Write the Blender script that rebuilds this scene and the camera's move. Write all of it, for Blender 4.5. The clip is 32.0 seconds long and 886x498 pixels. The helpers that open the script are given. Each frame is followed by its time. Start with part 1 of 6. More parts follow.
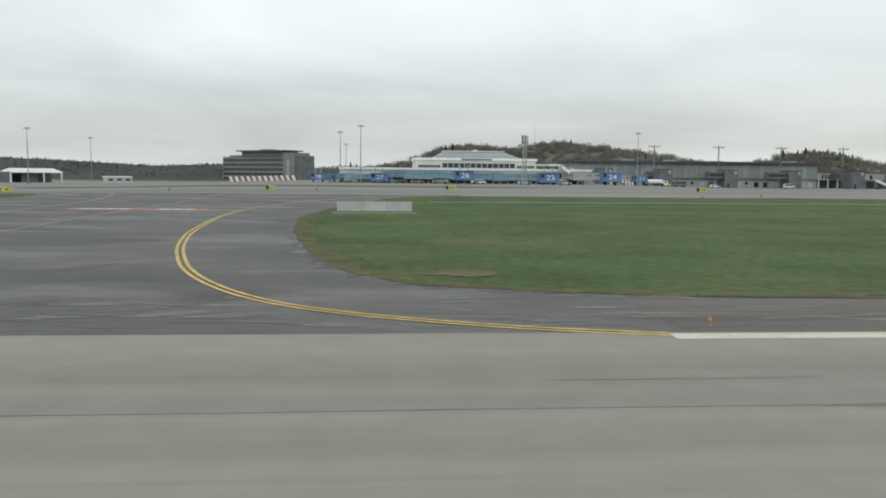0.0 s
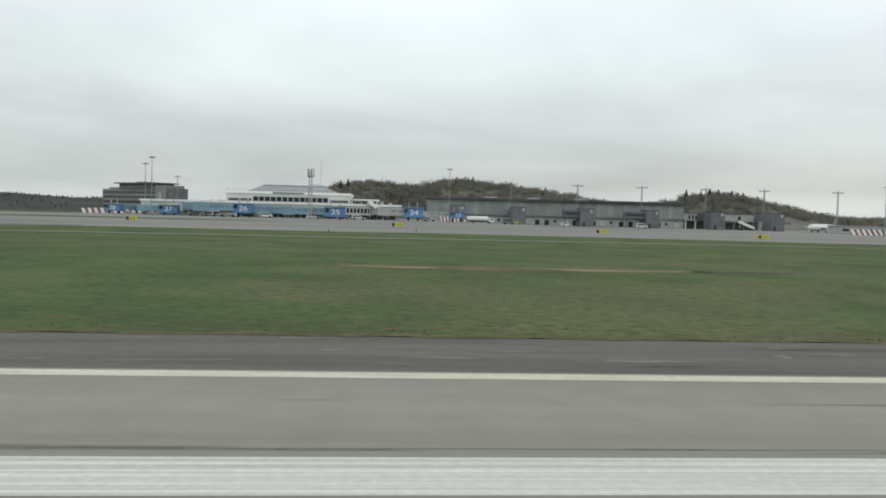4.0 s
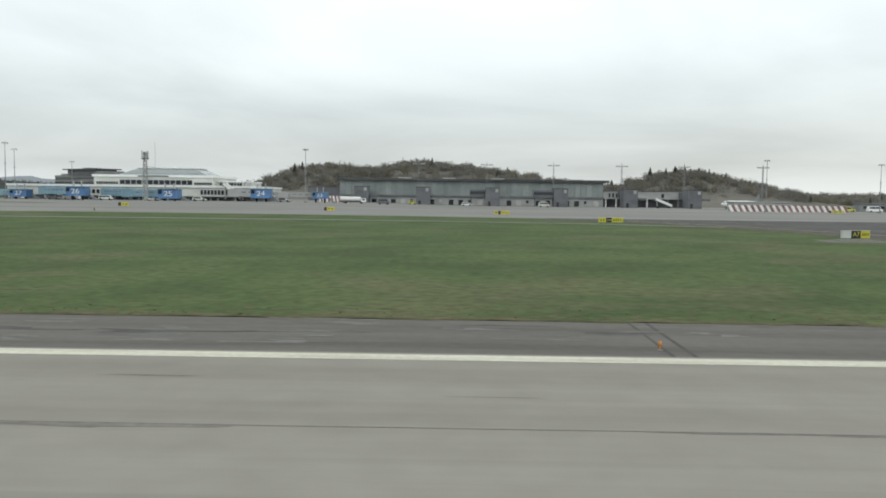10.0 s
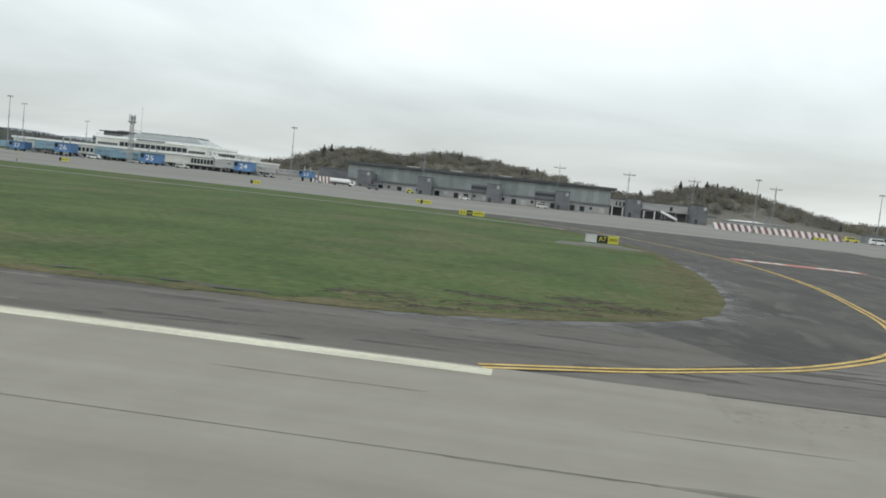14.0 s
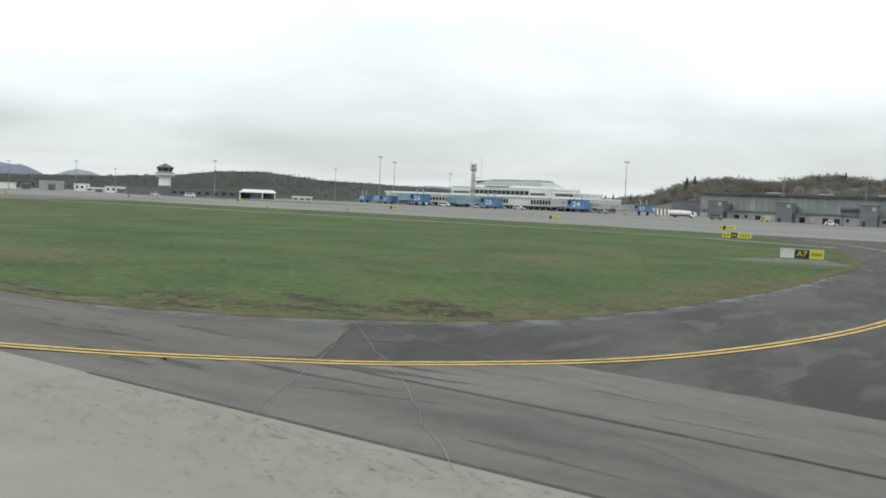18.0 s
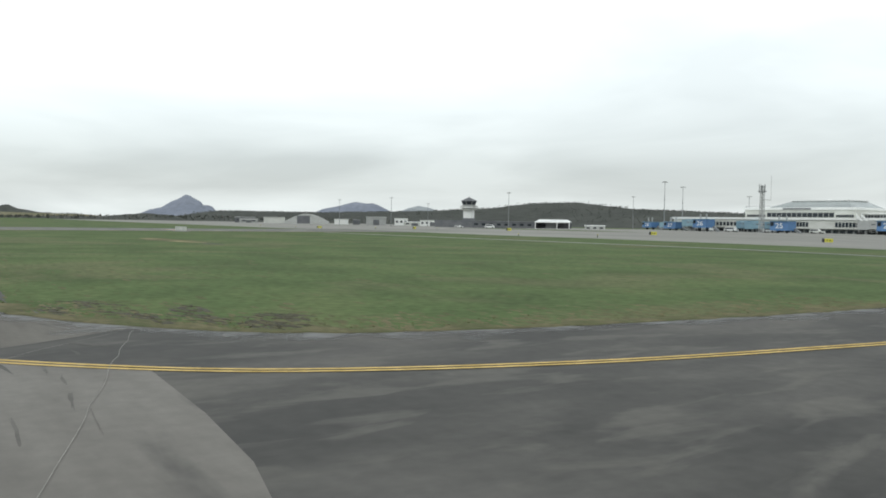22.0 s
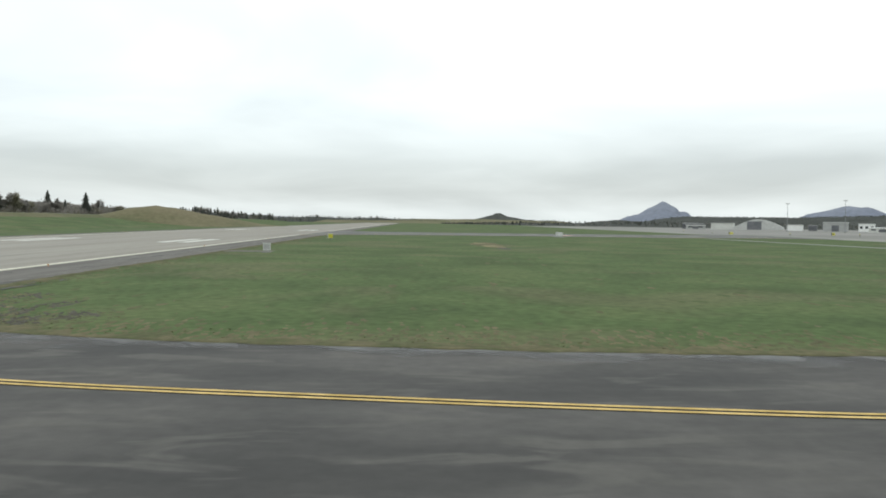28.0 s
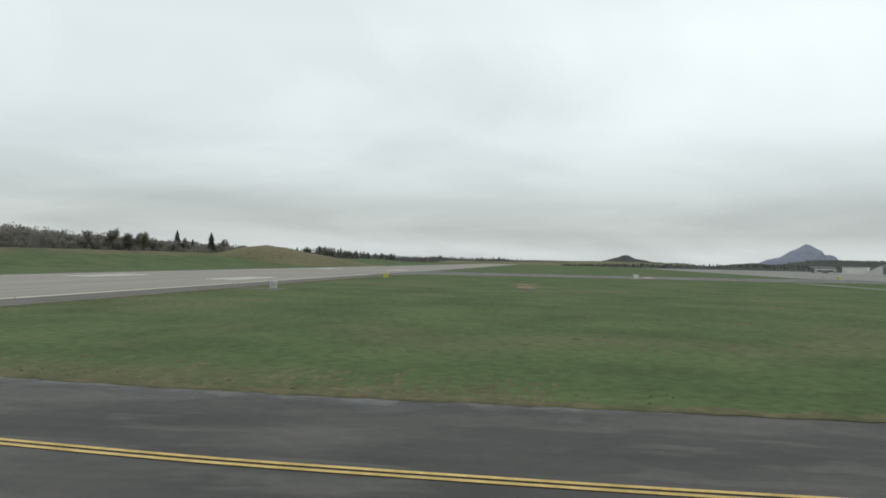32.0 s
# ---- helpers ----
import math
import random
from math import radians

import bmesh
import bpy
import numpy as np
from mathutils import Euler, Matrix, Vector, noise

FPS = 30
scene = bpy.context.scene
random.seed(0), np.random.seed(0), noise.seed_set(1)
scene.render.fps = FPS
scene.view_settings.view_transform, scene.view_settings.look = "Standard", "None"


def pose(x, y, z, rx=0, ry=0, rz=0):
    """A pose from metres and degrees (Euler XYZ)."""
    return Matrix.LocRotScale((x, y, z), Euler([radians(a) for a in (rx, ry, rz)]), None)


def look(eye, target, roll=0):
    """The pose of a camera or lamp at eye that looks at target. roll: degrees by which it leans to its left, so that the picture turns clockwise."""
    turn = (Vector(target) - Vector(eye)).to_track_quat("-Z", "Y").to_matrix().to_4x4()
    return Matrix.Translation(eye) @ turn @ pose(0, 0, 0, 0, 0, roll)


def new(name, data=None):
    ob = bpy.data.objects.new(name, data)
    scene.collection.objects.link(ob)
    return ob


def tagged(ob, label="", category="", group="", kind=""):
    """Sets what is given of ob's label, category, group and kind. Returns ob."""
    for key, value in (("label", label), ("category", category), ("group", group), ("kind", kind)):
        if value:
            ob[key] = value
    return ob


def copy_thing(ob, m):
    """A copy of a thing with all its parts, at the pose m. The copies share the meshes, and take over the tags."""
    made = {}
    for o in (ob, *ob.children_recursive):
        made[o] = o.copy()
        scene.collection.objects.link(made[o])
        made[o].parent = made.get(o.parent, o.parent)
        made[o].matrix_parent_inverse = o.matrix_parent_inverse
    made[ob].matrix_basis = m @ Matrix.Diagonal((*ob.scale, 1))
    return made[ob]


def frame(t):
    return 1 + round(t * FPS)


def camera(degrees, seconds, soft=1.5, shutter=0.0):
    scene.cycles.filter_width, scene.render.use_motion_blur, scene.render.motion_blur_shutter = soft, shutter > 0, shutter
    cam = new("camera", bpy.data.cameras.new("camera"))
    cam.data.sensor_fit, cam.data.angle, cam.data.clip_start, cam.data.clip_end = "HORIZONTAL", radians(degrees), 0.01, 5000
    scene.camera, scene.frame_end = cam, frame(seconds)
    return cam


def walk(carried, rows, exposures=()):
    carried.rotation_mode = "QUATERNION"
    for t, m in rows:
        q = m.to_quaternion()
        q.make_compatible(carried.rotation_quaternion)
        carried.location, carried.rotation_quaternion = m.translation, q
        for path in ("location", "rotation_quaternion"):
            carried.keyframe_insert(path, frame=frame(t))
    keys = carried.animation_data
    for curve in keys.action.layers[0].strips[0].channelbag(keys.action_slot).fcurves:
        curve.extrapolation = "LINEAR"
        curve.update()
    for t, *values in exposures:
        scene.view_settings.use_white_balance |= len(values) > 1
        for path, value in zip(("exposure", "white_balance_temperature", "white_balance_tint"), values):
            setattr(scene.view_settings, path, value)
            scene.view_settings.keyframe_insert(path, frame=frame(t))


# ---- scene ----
cam = camera(56.38, 32.0, soft=1.8)
PATH = [
    (0.0, 0.00, 2.24, 3.93, 84.97, -0.59, -4.70),
    (0.5, 10.01, 2.20, 3.94, 84.93, -0.61, -4.30),
    (1.0, 19.53, 2.12, 3.93, 84.97, -0.91, -4.12),
    (1.5, 28.59, 2.03, 3.92, 84.73, -1.88, -4.08),
    (2.0, 37.28, 1.96, 3.92, 84.65, -3.30, -3.97),
    (2.5, 45.66, 1.95, 3.92, 85.86, -3.48, -7.04),
    (3.0, 53.75, 1.98, 3.93, 86.79, -3.03, -7.43),
    (3.5, 61.57, 2.04, 3.94, 87.39, -2.25, -6.18),
    (4.0, 69.15, 2.12, 3.95, 87.60, -1.44, -4.31),
    (4.5, 76.52, 2.19, 3.97, 87.37, -0.87, -2.84),
    (5.0, 83.71, 2.23, 3.98, 86.65, -0.86, -2.80),
    (5.5, 90.76, 2.24, 3.97, 86.92, 0.37, -3.46),
    (6.0, 97.69, 2.24, 3.96, 86.54, 0.22, -1.74),
    (6.5, 104.47, 2.23, 3.95, 86.83, -0.04, -1.46),
    (7.0, 111.11, 2.25, 3.95, 86.81, 0.02, -0.99),
    (7.5, 117.67, 2.26, 3.96, 86.96, -0.43, -0.65),
    (8.0, 124.01, 2.25, 3.98, 86.78, -0.46, -0.27),
    (8.5, 129.88, 2.17, 4.00, 86.70, -0.64, 0.22),
    (9.0, 135.41, 2.05, 4.01, 86.64, -0.68, 0.63),
    (9.5, 140.69, 1.90, 4.00, 86.40, -0.80, 0.81),
    (10.0, 145.82, 1.82, 3.99, 86.37, -0.71, 0.97),
    (10.5, 151.10, 1.81, 3.99, 86.38, -0.22, 1.09),
    (11.0, 156.26, 1.89, 3.99, 86.24, 0.10, 1.21),
    (11.5, 160.93, 2.06, 3.98, 86.22, -0.56, 1.36),
    (12.0, 165.05, 2.15, 4.00, 86.22, -1.90, 1.40),
    (12.5, 169.00, 2.34, 4.01, 85.97, -3.03, 1.54),
    (13.0, 172.73, 2.67, 4.01, 85.95, -5.99, 2.02),
    (13.5, 176.32, 3.09, 4.01, 85.73, -5.83, 3.78),
    (14.0, 179.71, 3.66, 4.00, 85.80, -6.03, 6.37),
    (14.5, 182.87, 4.41, 3.99, 85.89, -5.35, 8.59),
    (15.0, 185.86, 5.23, 4.00, 86.06, -4.82, 11.40),
    (15.5, 188.66, 6.13, 4.03, 86.23, -4.32, 14.20),
    (16.0, 191.25, 7.12, 4.06, 86.41, -3.80, 17.01),
    (16.5, 193.62, 8.22, 4.10, 86.58, -3.25, 19.82),
    (17.0, 195.76, 9.44, 4.06, 86.72, -2.70, 22.69),
    (17.5, 197.77, 10.72, 4.03, 86.11, -2.40, 27.25),
    (18.0, 199.77, 12.03, 4.01, 86.58, -2.30, 33.39),
    (18.5, 201.79, 13.41, 3.99, 87.24, -0.99, 36.06),
    (19.0, 203.66, 14.88, 3.97, 86.93, -0.81, 38.42),
    (19.5, 205.39, 16.36, 3.92, 89.14, -1.00, 42.52),
    (20.0, 207.04, 17.98, 3.88, 88.76, -0.27, 44.58),
    (20.5, 208.44, 19.66, 3.87, 88.83, -1.02, 47.52),
    (21.0, 209.61, 21.47, 3.85, 89.08, -1.58, 49.44),
    (21.5, 210.57, 23.41, 3.79, 89.09, -1.44, 52.07),
    (22.0, 211.38, 25.43, 3.73, 88.05, -0.89, 55.78),
    (22.5, 212.14, 27.52, 3.70, 88.03, -0.51, 59.31),
    (23.0, 212.85, 29.73, 3.69, 87.90, -0.12, 63.65),
    (23.5, 213.54, 31.95, 3.67, 88.04, 0.04, 67.39),
    (24.0, 214.16, 34.21, 3.68, 87.83, 0.31, 69.63),
    (24.5, 214.64, 36.47, 3.70, 87.40, 0.50, 71.92),
    (25.0, 214.97, 38.76, 3.71, 87.30, -1.97, 74.93),
    (25.5, 215.20, 41.06, 3.73, 87.71, 0.18, 77.59),
    (26.0, 215.34, 43.22, 3.77, 87.78, 0.20, 79.53),
    (26.5, 215.39, 45.31, 3.80, 87.84, 0.20, 81.46),
    (27.0, 215.36, 47.36, 3.82, 87.91, 0.19, 83.38),
    (27.5, 215.24, 49.42, 3.82, 87.98, 0.17, 85.29),
    (28.0, 215.05, 51.53, 3.86, 88.06, -0.63, 88.24),
    (28.5, 214.81, 53.67, 3.84, 89.45, -0.29, 97.04),
    (29.0, 214.61, 55.72, 3.85, 90.16, -0.04, 98.37),
    (29.5, 214.47, 57.65, 3.84, 90.98, -0.11, 98.23),
    (30.0, 214.37, 59.50, 3.84, 91.45, -0.39, 98.85),
    (30.5, 214.32, 61.29, 3.86, 92.11, -0.56, 99.67),
    (31.0, 214.24, 63.06, 3.87, 91.54, -0.56, 98.98),
    (31.5, 214.06, 64.85, 3.90, 91.11, -0.61, 97.40),
    (32.0, 213.83, 66.64, 3.91, 90.78, -1.12, 97.30),
]
EXPOSURES = [(0, -0.14), (3, -0.16), (5, -0.24), (6.5, -0.12), (12, -0.02), (14.5, -0.02), (17, 0.10), (19, 0.16), (20, 0.08), (23, 0.12), (28, 0.14), (28.7, 0.0), (29.3, -0.10), (30, -0.23), (31, -0.35), (32, -0.25)]
walk(cam, [(t, pose(*p)) for t, *p in PATH], EXPOSURES)


# ---- world and light ----
def build_world():
    w = bpy.data.worlds.new("world")
    scene.world = w
    w.use_nodes = True
    nt = w.node_tree
    nt.nodes.clear()
    N, L = nt.nodes.new, nt.links.new
    sky = N("ShaderNodeTexSky")
    sky.sky_type, sky.sun_disc = "NISHITA", False
    sky.sun_elevation, sky.sun_rotation = radians(38), radians(70)
    sky.air_density, sky.dust_density = 1.0, 2.0
    co = N("ShaderNodeTexCoord")
    sep = N("ShaderNodeSeparateXYZ")
    L(co.outputs["Generated"], sep.inputs[0])
    zc = N("ShaderNodeMath")
    zc.operation = "MAXIMUM"
    zc.inputs[1].default_value = 0.0
    L(sep.outputs["Z"], zc.inputs[0])
    za = N("ShaderNodeMath")
    za.operation = "ADD"
    za.inputs[1].default_value = 0.16
    L(zc.outputs[0], za.inputs[0])
    dx, dy = N("ShaderNodeMath"), N("ShaderNodeMath")
    dx.operation = dy.operation = "DIVIDE"
    L(sep.outputs["X"], dx.inputs[0])
    L(za.outputs[0], dx.inputs[1])
    L(sep.outputs["Y"], dy.inputs[0])
    L(za.outputs[0], dy.inputs[1])
    cmb = N("ShaderNodeCombineXYZ")
    L(dx.outputs[0], cmb.inputs[0])
    L(dy.outputs[0], cmb.inputs[1])
    n1 = N("ShaderNodeTexNoise")
    n1.inputs["Scale"].default_value = 0.62
    n1.inputs["Detail"].default_value = 5
    n1.inputs["Roughness"].default_value = 0.5
    n1.inputs["Distortion"].default_value = 0.4
    L(cmb.outputs[0], n1.inputs["Vector"])
    ramp = N("ShaderNodeValToRGB")
    e = ramp.color_ramp.elements
    e[0].position, e[0].color = 0.36, (0.682, 0.732, 0.730, 1)
    e[1].position, e[1].color = 0.64, (0.872, 0.932, 0.928, 1)
    L(n1.outputs["Fac"], ramp.inputs[0])
    # brightness by height over the horizon: pale rim, grey bank, lighter above
    hgt = N("ShaderNodeValToRGB")
    e = hgt.color_ramp.elements
    e[0].position, e[0].color = 0.0, (0.95, 0.955, 0.95, 1)
    e[1].position, e[1].color = 1.0, (0.85, 0.85, 0.85, 1)
    for p, c in ((0.012, 0.96), (0.035, 0.795), (0.07, 0.82), (0.11, 0.99), (0.16, 1.2), (0.26, 1.36), (0.5, 1.1)):
        k = e.new(p)
        k.color = (c, c * 1.004, c * 1.006, 1)
    L(zc.outputs[0], hgt.inputs[0])
    mul = N("ShaderNodeMixRGB")
    mul.blend_type = "MULTIPLY"
    mul.inputs[0].default_value = 1
    L(ramp.outputs[0], mul.inputs[1])
    L(hgt.outputs[0], mul.inputs[2])
    bg1, bg2 = N("ShaderNodeBackground"), N("ShaderNodeBackground")
    L(sky.outputs[0], bg1.inputs[0])
    bg1.inputs[1].default_value = 0.02
    L(mul.outputs[0], bg2.inputs[0])
    bg2.inputs[1].default_value = 0.92
    add = N("ShaderNodeAddShader")
    L(bg1.outputs[0], add.inputs[0])
    L(bg2.outputs[0], add.inputs[1])
    out = N("ShaderNodeOutputWorld")
    L(add.outputs[0], out.inputs[0])


build_world()
sun_data = bpy.data.lights.new("sun", "SUN")
sun_data.energy, sun_data.angle, sun_data.color = 0.55, radians(35), (1.0, 0.97, 0.93)
sun = new("sun", sun_data)
sun.matrix_world = look((-60, -160, 120), (0, 0, 0))


# ---- materials ----
def surf(name, cols, scale=(1, 1, 1), detail=5, fine=8.0, fine_amt=0.12, rough=0.8, rough_var=0.0, bump=0.0,
         metal=0.0, patch=None, rand=0.0, spec=0.4, soft=0.09, thin=0.0, film=False):
    """cols: colours from low to high of a broad noise stretched by scale; fine: grain; patch: a second (scale, threshold, colour, amount)."""
    m = bpy.data.materials.new(name)
    m.use_nodes = True
    nt = m.node_tree
    N, L = nt.nodes.new, nt.links.new
    b = nt.nodes["Principled BSDF"]
    geo = N("ShaderNodeNewGeometry")
    mp = N("ShaderNodeMapping")
    mp.inputs["Scale"].default_value = scale
    L(geo.outputs["Position"], mp.inputs[0])
    n1 = N("ShaderNodeTexNoise")
    n1.inputs["Scale"].default_value = 1.0
    n1.inputs["Detail"].default_value = detail
    n1.inputs["Roughness"].default_value = 0.6
    L(mp.outputs[0], n1.inputs["Vector"])
    r = N("ShaderNodeValToRGB")
    e = r.color_ramp.elements
    e[0].position, e[1].position = 0.38, 0.62
    e[0].color, e[1].color = (*cols[0], 1), (*cols[-1], 1)
    for i, c in enumerate(cols[1:-1]):
        k = e.new(0.38 + 0.24 * (i + 1) / (len(cols) - 1))
        k.color = (*c, 1)
    L(n1.outputs["Fac"], r.inputs[0])
    col = r.outputs[0]
    if patch:
        ps, th, pc, amt = patch
        mp2 = N("ShaderNodeMapping")
        mp2.inputs["Scale"].default_value = ps
        mp2.inputs["Location"].default_value = (3.3, 7.1, 1.7)
        L(geo.outputs["Position"], mp2.inputs[0])
        n3 = N("ShaderNodeTexNoise")
        n3.inputs["Scale"].default_value = 1.0
        n3.inputs["Detail"].default_value = 4
        n3.inputs["Distortion"].default_value = 0.6
        L(mp2.outputs[0], n3.inputs["Vector"])
        mr = N("ShaderNodeMapRange")
        mr.inputs["From Min"].default_value, mr.inputs["From Max"].default_value = th, th + soft
        mr.inputs["To Max"].default_value = amt
        L(n3.outputs["Fac"], mr.inputs["Value"])
        mx = N("ShaderNodeMixRGB")
        mx.inputs[2].default_value = (*pc, 1)
        L(mr.outputs[0], mx.inputs[0])
        L(col, mx.inputs[1])
        col = mx.outputs[0]
    n2 = N("ShaderNodeTexNoise")
    n2.inputs["Scale"].default_value = fine
    n2.inputs["Detail"].default_value = 3
    L(geo.outputs["Position"], n2.inputs["Vector"])
    r2 = N("ShaderNodeMapRange")
    r2.inputs["To Min"].default_value, r2.inputs["To Max"].default_value = 1 - 2 * fine_amt, 1 + 2 * fine_amt
    L(n2.outputs["Fac"], r2.inputs["Value"])
    mul = N("ShaderNodeMixRGB")
    mul.blend_type = "MULTIPLY"
    mul.inputs[0].default_value = 1
    L(col, mul.inputs[1])
    L(r2.outputs[0], mul.inputs[2])
    col = mul.outputs[0]
    if rand:
        oi = N("ShaderNodeObjectInfo")
        r3 = N("ShaderNodeMapRange")
        r3.inputs["To Min"].default_value, r3.inputs["To Max"].default_value = 1 - rand, 1 + rand
        L(oi.outputs["Random"], r3.inputs["Value"])
        m2 = N("ShaderNodeMixRGB")
        m2.blend_type = "MULTIPLY"
        m2.inputs[0].default_value = 1
        L(col, m2.inputs[1])
        L(r3.outputs[0], m2.inputs[2])
        col = m2.outputs[0]
    L(col, b.inputs["Base Color"])
    b.inputs["Metallic"].default_value = metal
    b.inputs["Specular IOR Level"].default_value = spec
    if rough_var:
        r4 = N("ShaderNodeMapRange")
        r4.inputs["From Min"].default_value, r4.inputs["From Max"].default_value = 0.35, 0.65
        r4.inputs["To Min"].default_value, r4.inputs["To Max"].default_value = rough - rough_var, min(1, rough + rough_var)
        L(n1.outputs["Fac"], r4.inputs["Value"])
        L(r4.outputs[0], b.inputs["Roughness"])
    else:
        b.inputs["Roughness"].default_value = rough
    if bump:
        bp = N("ShaderNodeBump")
        bp.inputs["Strength"].default_value = 0.6
        bp.inputs["Distance"].default_value = bump
        L(n2.outputs["Fac"], bp.inputs["Height"])
        L(bp.outputs[0], b.inputs["Normal"])
    if film:
        # a thin film of damp that frays out over the dry surface
        at = N("ShaderNodeAttribute")
        at.attribute_name = "damp"
        n4 = N("ShaderNodeTexNoise")
        n4.inputs["Scale"].default_value, n4.inputs["Detail"].default_value = 0.55, 6
        L(geo.outputs["Position"], n4.inputs["Vector"])
        sm = N("ShaderNodeMath")
        sm.operation = "ADD"
        L(at.outputs["Fac"], sm.inputs[0])
        L(n4.outputs["Fac"], sm.inputs[1])
        mr = N("ShaderNodeMapRange")
        mr.inputs["From Min"].default_value, mr.inputs["From Max"].default_value = 0.85, 1.25
        mr.inputs["To Max"].default_value = 0.8
        L(sm.outputs[0], mr.inputs["Value"])
        L(mr.outputs[0], b.inputs["Alpha"])
    if thin:
        # fine twigs and needles let part of the daylight through
        tr = N("ShaderNodeBsdfTranslucent")
        L(col, tr.inputs["Color"])
        ms = N("ShaderNodeMixShader")
        ms.inputs[0].default_value = thin
        L(b.outputs[0], ms.inputs[1])
        L(tr.outputs[0], ms.inputs[2])
        L(ms.outputs[0], nt.nodes["Material Output"].inputs[0])
    return m


def glass_mat(name, col, rough=0.08):
    m = bpy.data.materials.new(name)
    m.use_nodes = True
    b = m.node_tree.nodes["Principled BSDF"]
    b.inputs["Base Color"].default_value = (*col, 1)
    b.inputs["Roughness"].default_value = rough
    b.inputs["Specular IOR Level"].default_value = 0.7
    return m


def grey(v, warm=0.0):
    return (v * (1 + warm), v, v * (1 - warm))


M = {}
M["grass"] = surf("grass", [(0.072, 0.105, 0.040), (0.088, 0.130, 0.048), (0.112, 0.147, 0.058)], (0.11, 0.11, 0.1), 10, 1.7, 0.28, 0.95,
                  patch=((0.060, 0.060, 0.1), 0.545, (0.160, 0.146, 0.082), 0.45), spec=0.12)
M["dry"] = surf("dry_grass", [(0.092, 0.104, 0.046), (0.122, 0.118, 0.060), (0.160, 0.142, 0.080)], (0.35, 0.6, 0.5), 7, 3.0, 0.24, 0.95, spec=0.12)
M["mud"] = surf("mud", [(0.046, 0.044, 0.029), (0.084, 0.077, 0.050)], (1.2, 1.2, 1.2), 5, 6.0, 0.25, 0.9)
M["straw"] = surf("straw", [(0.17, 0.15, 0.082), (0.30, 0.25, 0.14)], (0.12, 0.5, 0.5), 6, 2.5, 0.25, 0.95, spec=0.15)
M["concrete"] = surf("runway_concrete", [(0.284, 0.266, 0.226), (0.318, 0.298, 0.256), (0.346, 0.326, 0.282)], (0.012, 0.30, 0.3), 8, 0.8, 0.06, 0.9,
                     patch=((0.010, 0.45, 0.2), 0.57, (0.250, 0.240, 0.212), 0.6), spec=0.3)
M["stain"] = surf("joint_stain", [(0.185, 0.177, 0.150), (0.240, 0.230, 0.198)], (0.4, 2.0, 1.0), 6, 4.0, 0.15, 0.9)
M["joint"] = surf("joint", [(0.13, 0.126, 0.112), (0.20, 0.196, 0.178)], (0.15, 1.0, 1.0), 4, 4.0, 0.2, 0.9)
M["shoulder"] = surf("shoulder_asphalt", [(0.122, 0.113, 0.099), (0.150, 0.140, 0.123), (0.172, 0.162, 0.143)], (0.05, 0.5, 0.4), 7, 2.5, 0.08, 0.85, spec=0.25, soft=0.14,
                     patch=((0.10, 0.9, 0.5), 0.63, (0.21, 0.202, 0.180), 0.7))
M["asphalt"] = surf("taxiway_asphalt", [(0.052, 0.050, 0.047), (0.080, 0.077, 0.072), (0.118, 0.113, 0.105)], (0.22, 0.10, 0.3), 9, 2.5, 0.10, 0.80, 0.10, spec=0.22, soft=0.12,
                    patch=((0.95, 0.30, 0.5), 0.53, (0.142, 0.135, 0.121), 0.60))
M["worn_asphalt"] = surf("worn_asphalt", [(0.088, 0.086, 0.082), (0.142, 0.139, 0.132), (0.212, 0.206, 0.194)], (0.07, 0.13, 0.3), 9, 2.5, 0.10, 0.75, 0.14, spec=0.3, soft=0.14,
                         patch=((0.10, 0.16, 0.5), 0.53, (0.078, 0.077, 0.072), 0.75))
M["old_asphalt"] = surf("old_asphalt", [(0.138, 0.129, 0.116), (0.172, 0.161, 0.145), (0.200, 0.188, 0.170)], (0.08, 0.35, 0.3), 7, 2.5, 0.09, 0.80, spec=0.28, soft=0.20,
                        patch=((0.17, 0.60, 0.5), 0.53, (0.088, 0.084, 0.078), 0.80))
M["wet"] = surf("wet_asphalt", [(0.085, 0.083, 0.078), (0.118, 0.114, 0.107), (0.150, 0.145, 0.136)], (0.5, 0.5, 0.5), 7, 3.0, 0.12, 0.48, 0.15, spec=0.45, film=True)
M["worn_spot"] = surf("worn_spot", [(0.085, 0.083, 0.076), (0.115, 0.112, 0.102)], (0.6, 0.4, 0.5), 6, 3.0, 0.15, 0.85, spec=0.25)
M["pale_spot"] = surf("pale_spot", [(0.160, 0.155, 0.140), (0.225, 0.218, 0.198)], (0.4, 1.2, 0.5), 6, 3.0, 0.15, 0.85, spec=0.25)
M["grain"] = surf("coarse_grain", [(0.252, 0.239, 0.206), (0.300, 0.285, 0.246)], (3.0, 3.0, 1.0), 5, 8.0, 0.15, 0.9)
M["damp_spot"] = surf("damp_spot", [(0.118, 0.111, 0.101), (0.150, 0.141, 0.128)], (0.6, 0.9, 0.5), 6, 3.0, 0.15, 0.80, spec=0.25)
M["apron"] = surf("apron_asphalt", [(0.222, 0.217, 0.198), (0.260, 0.254, 0.232), (0.290, 0.283, 0.258)], (0.010, 0.05, 0.1), 8, 0.6, 0.06, 0.88, spec=0.25)
M["path"] = surf("path_concrete", [(0.20, 0.20, 0.182), (0.28, 0.28, 0.26)], (0.05, 0.5, 0.5), 5, 3.0, 0.1, 0.85)
M["crack"] = surf("crack_filler", [(0.22, 0.214, 0.196), (0.33, 0.320, 0.295)], (0.6, 0.6, 0.5), 5, 3.0, 0.2, 0.85)
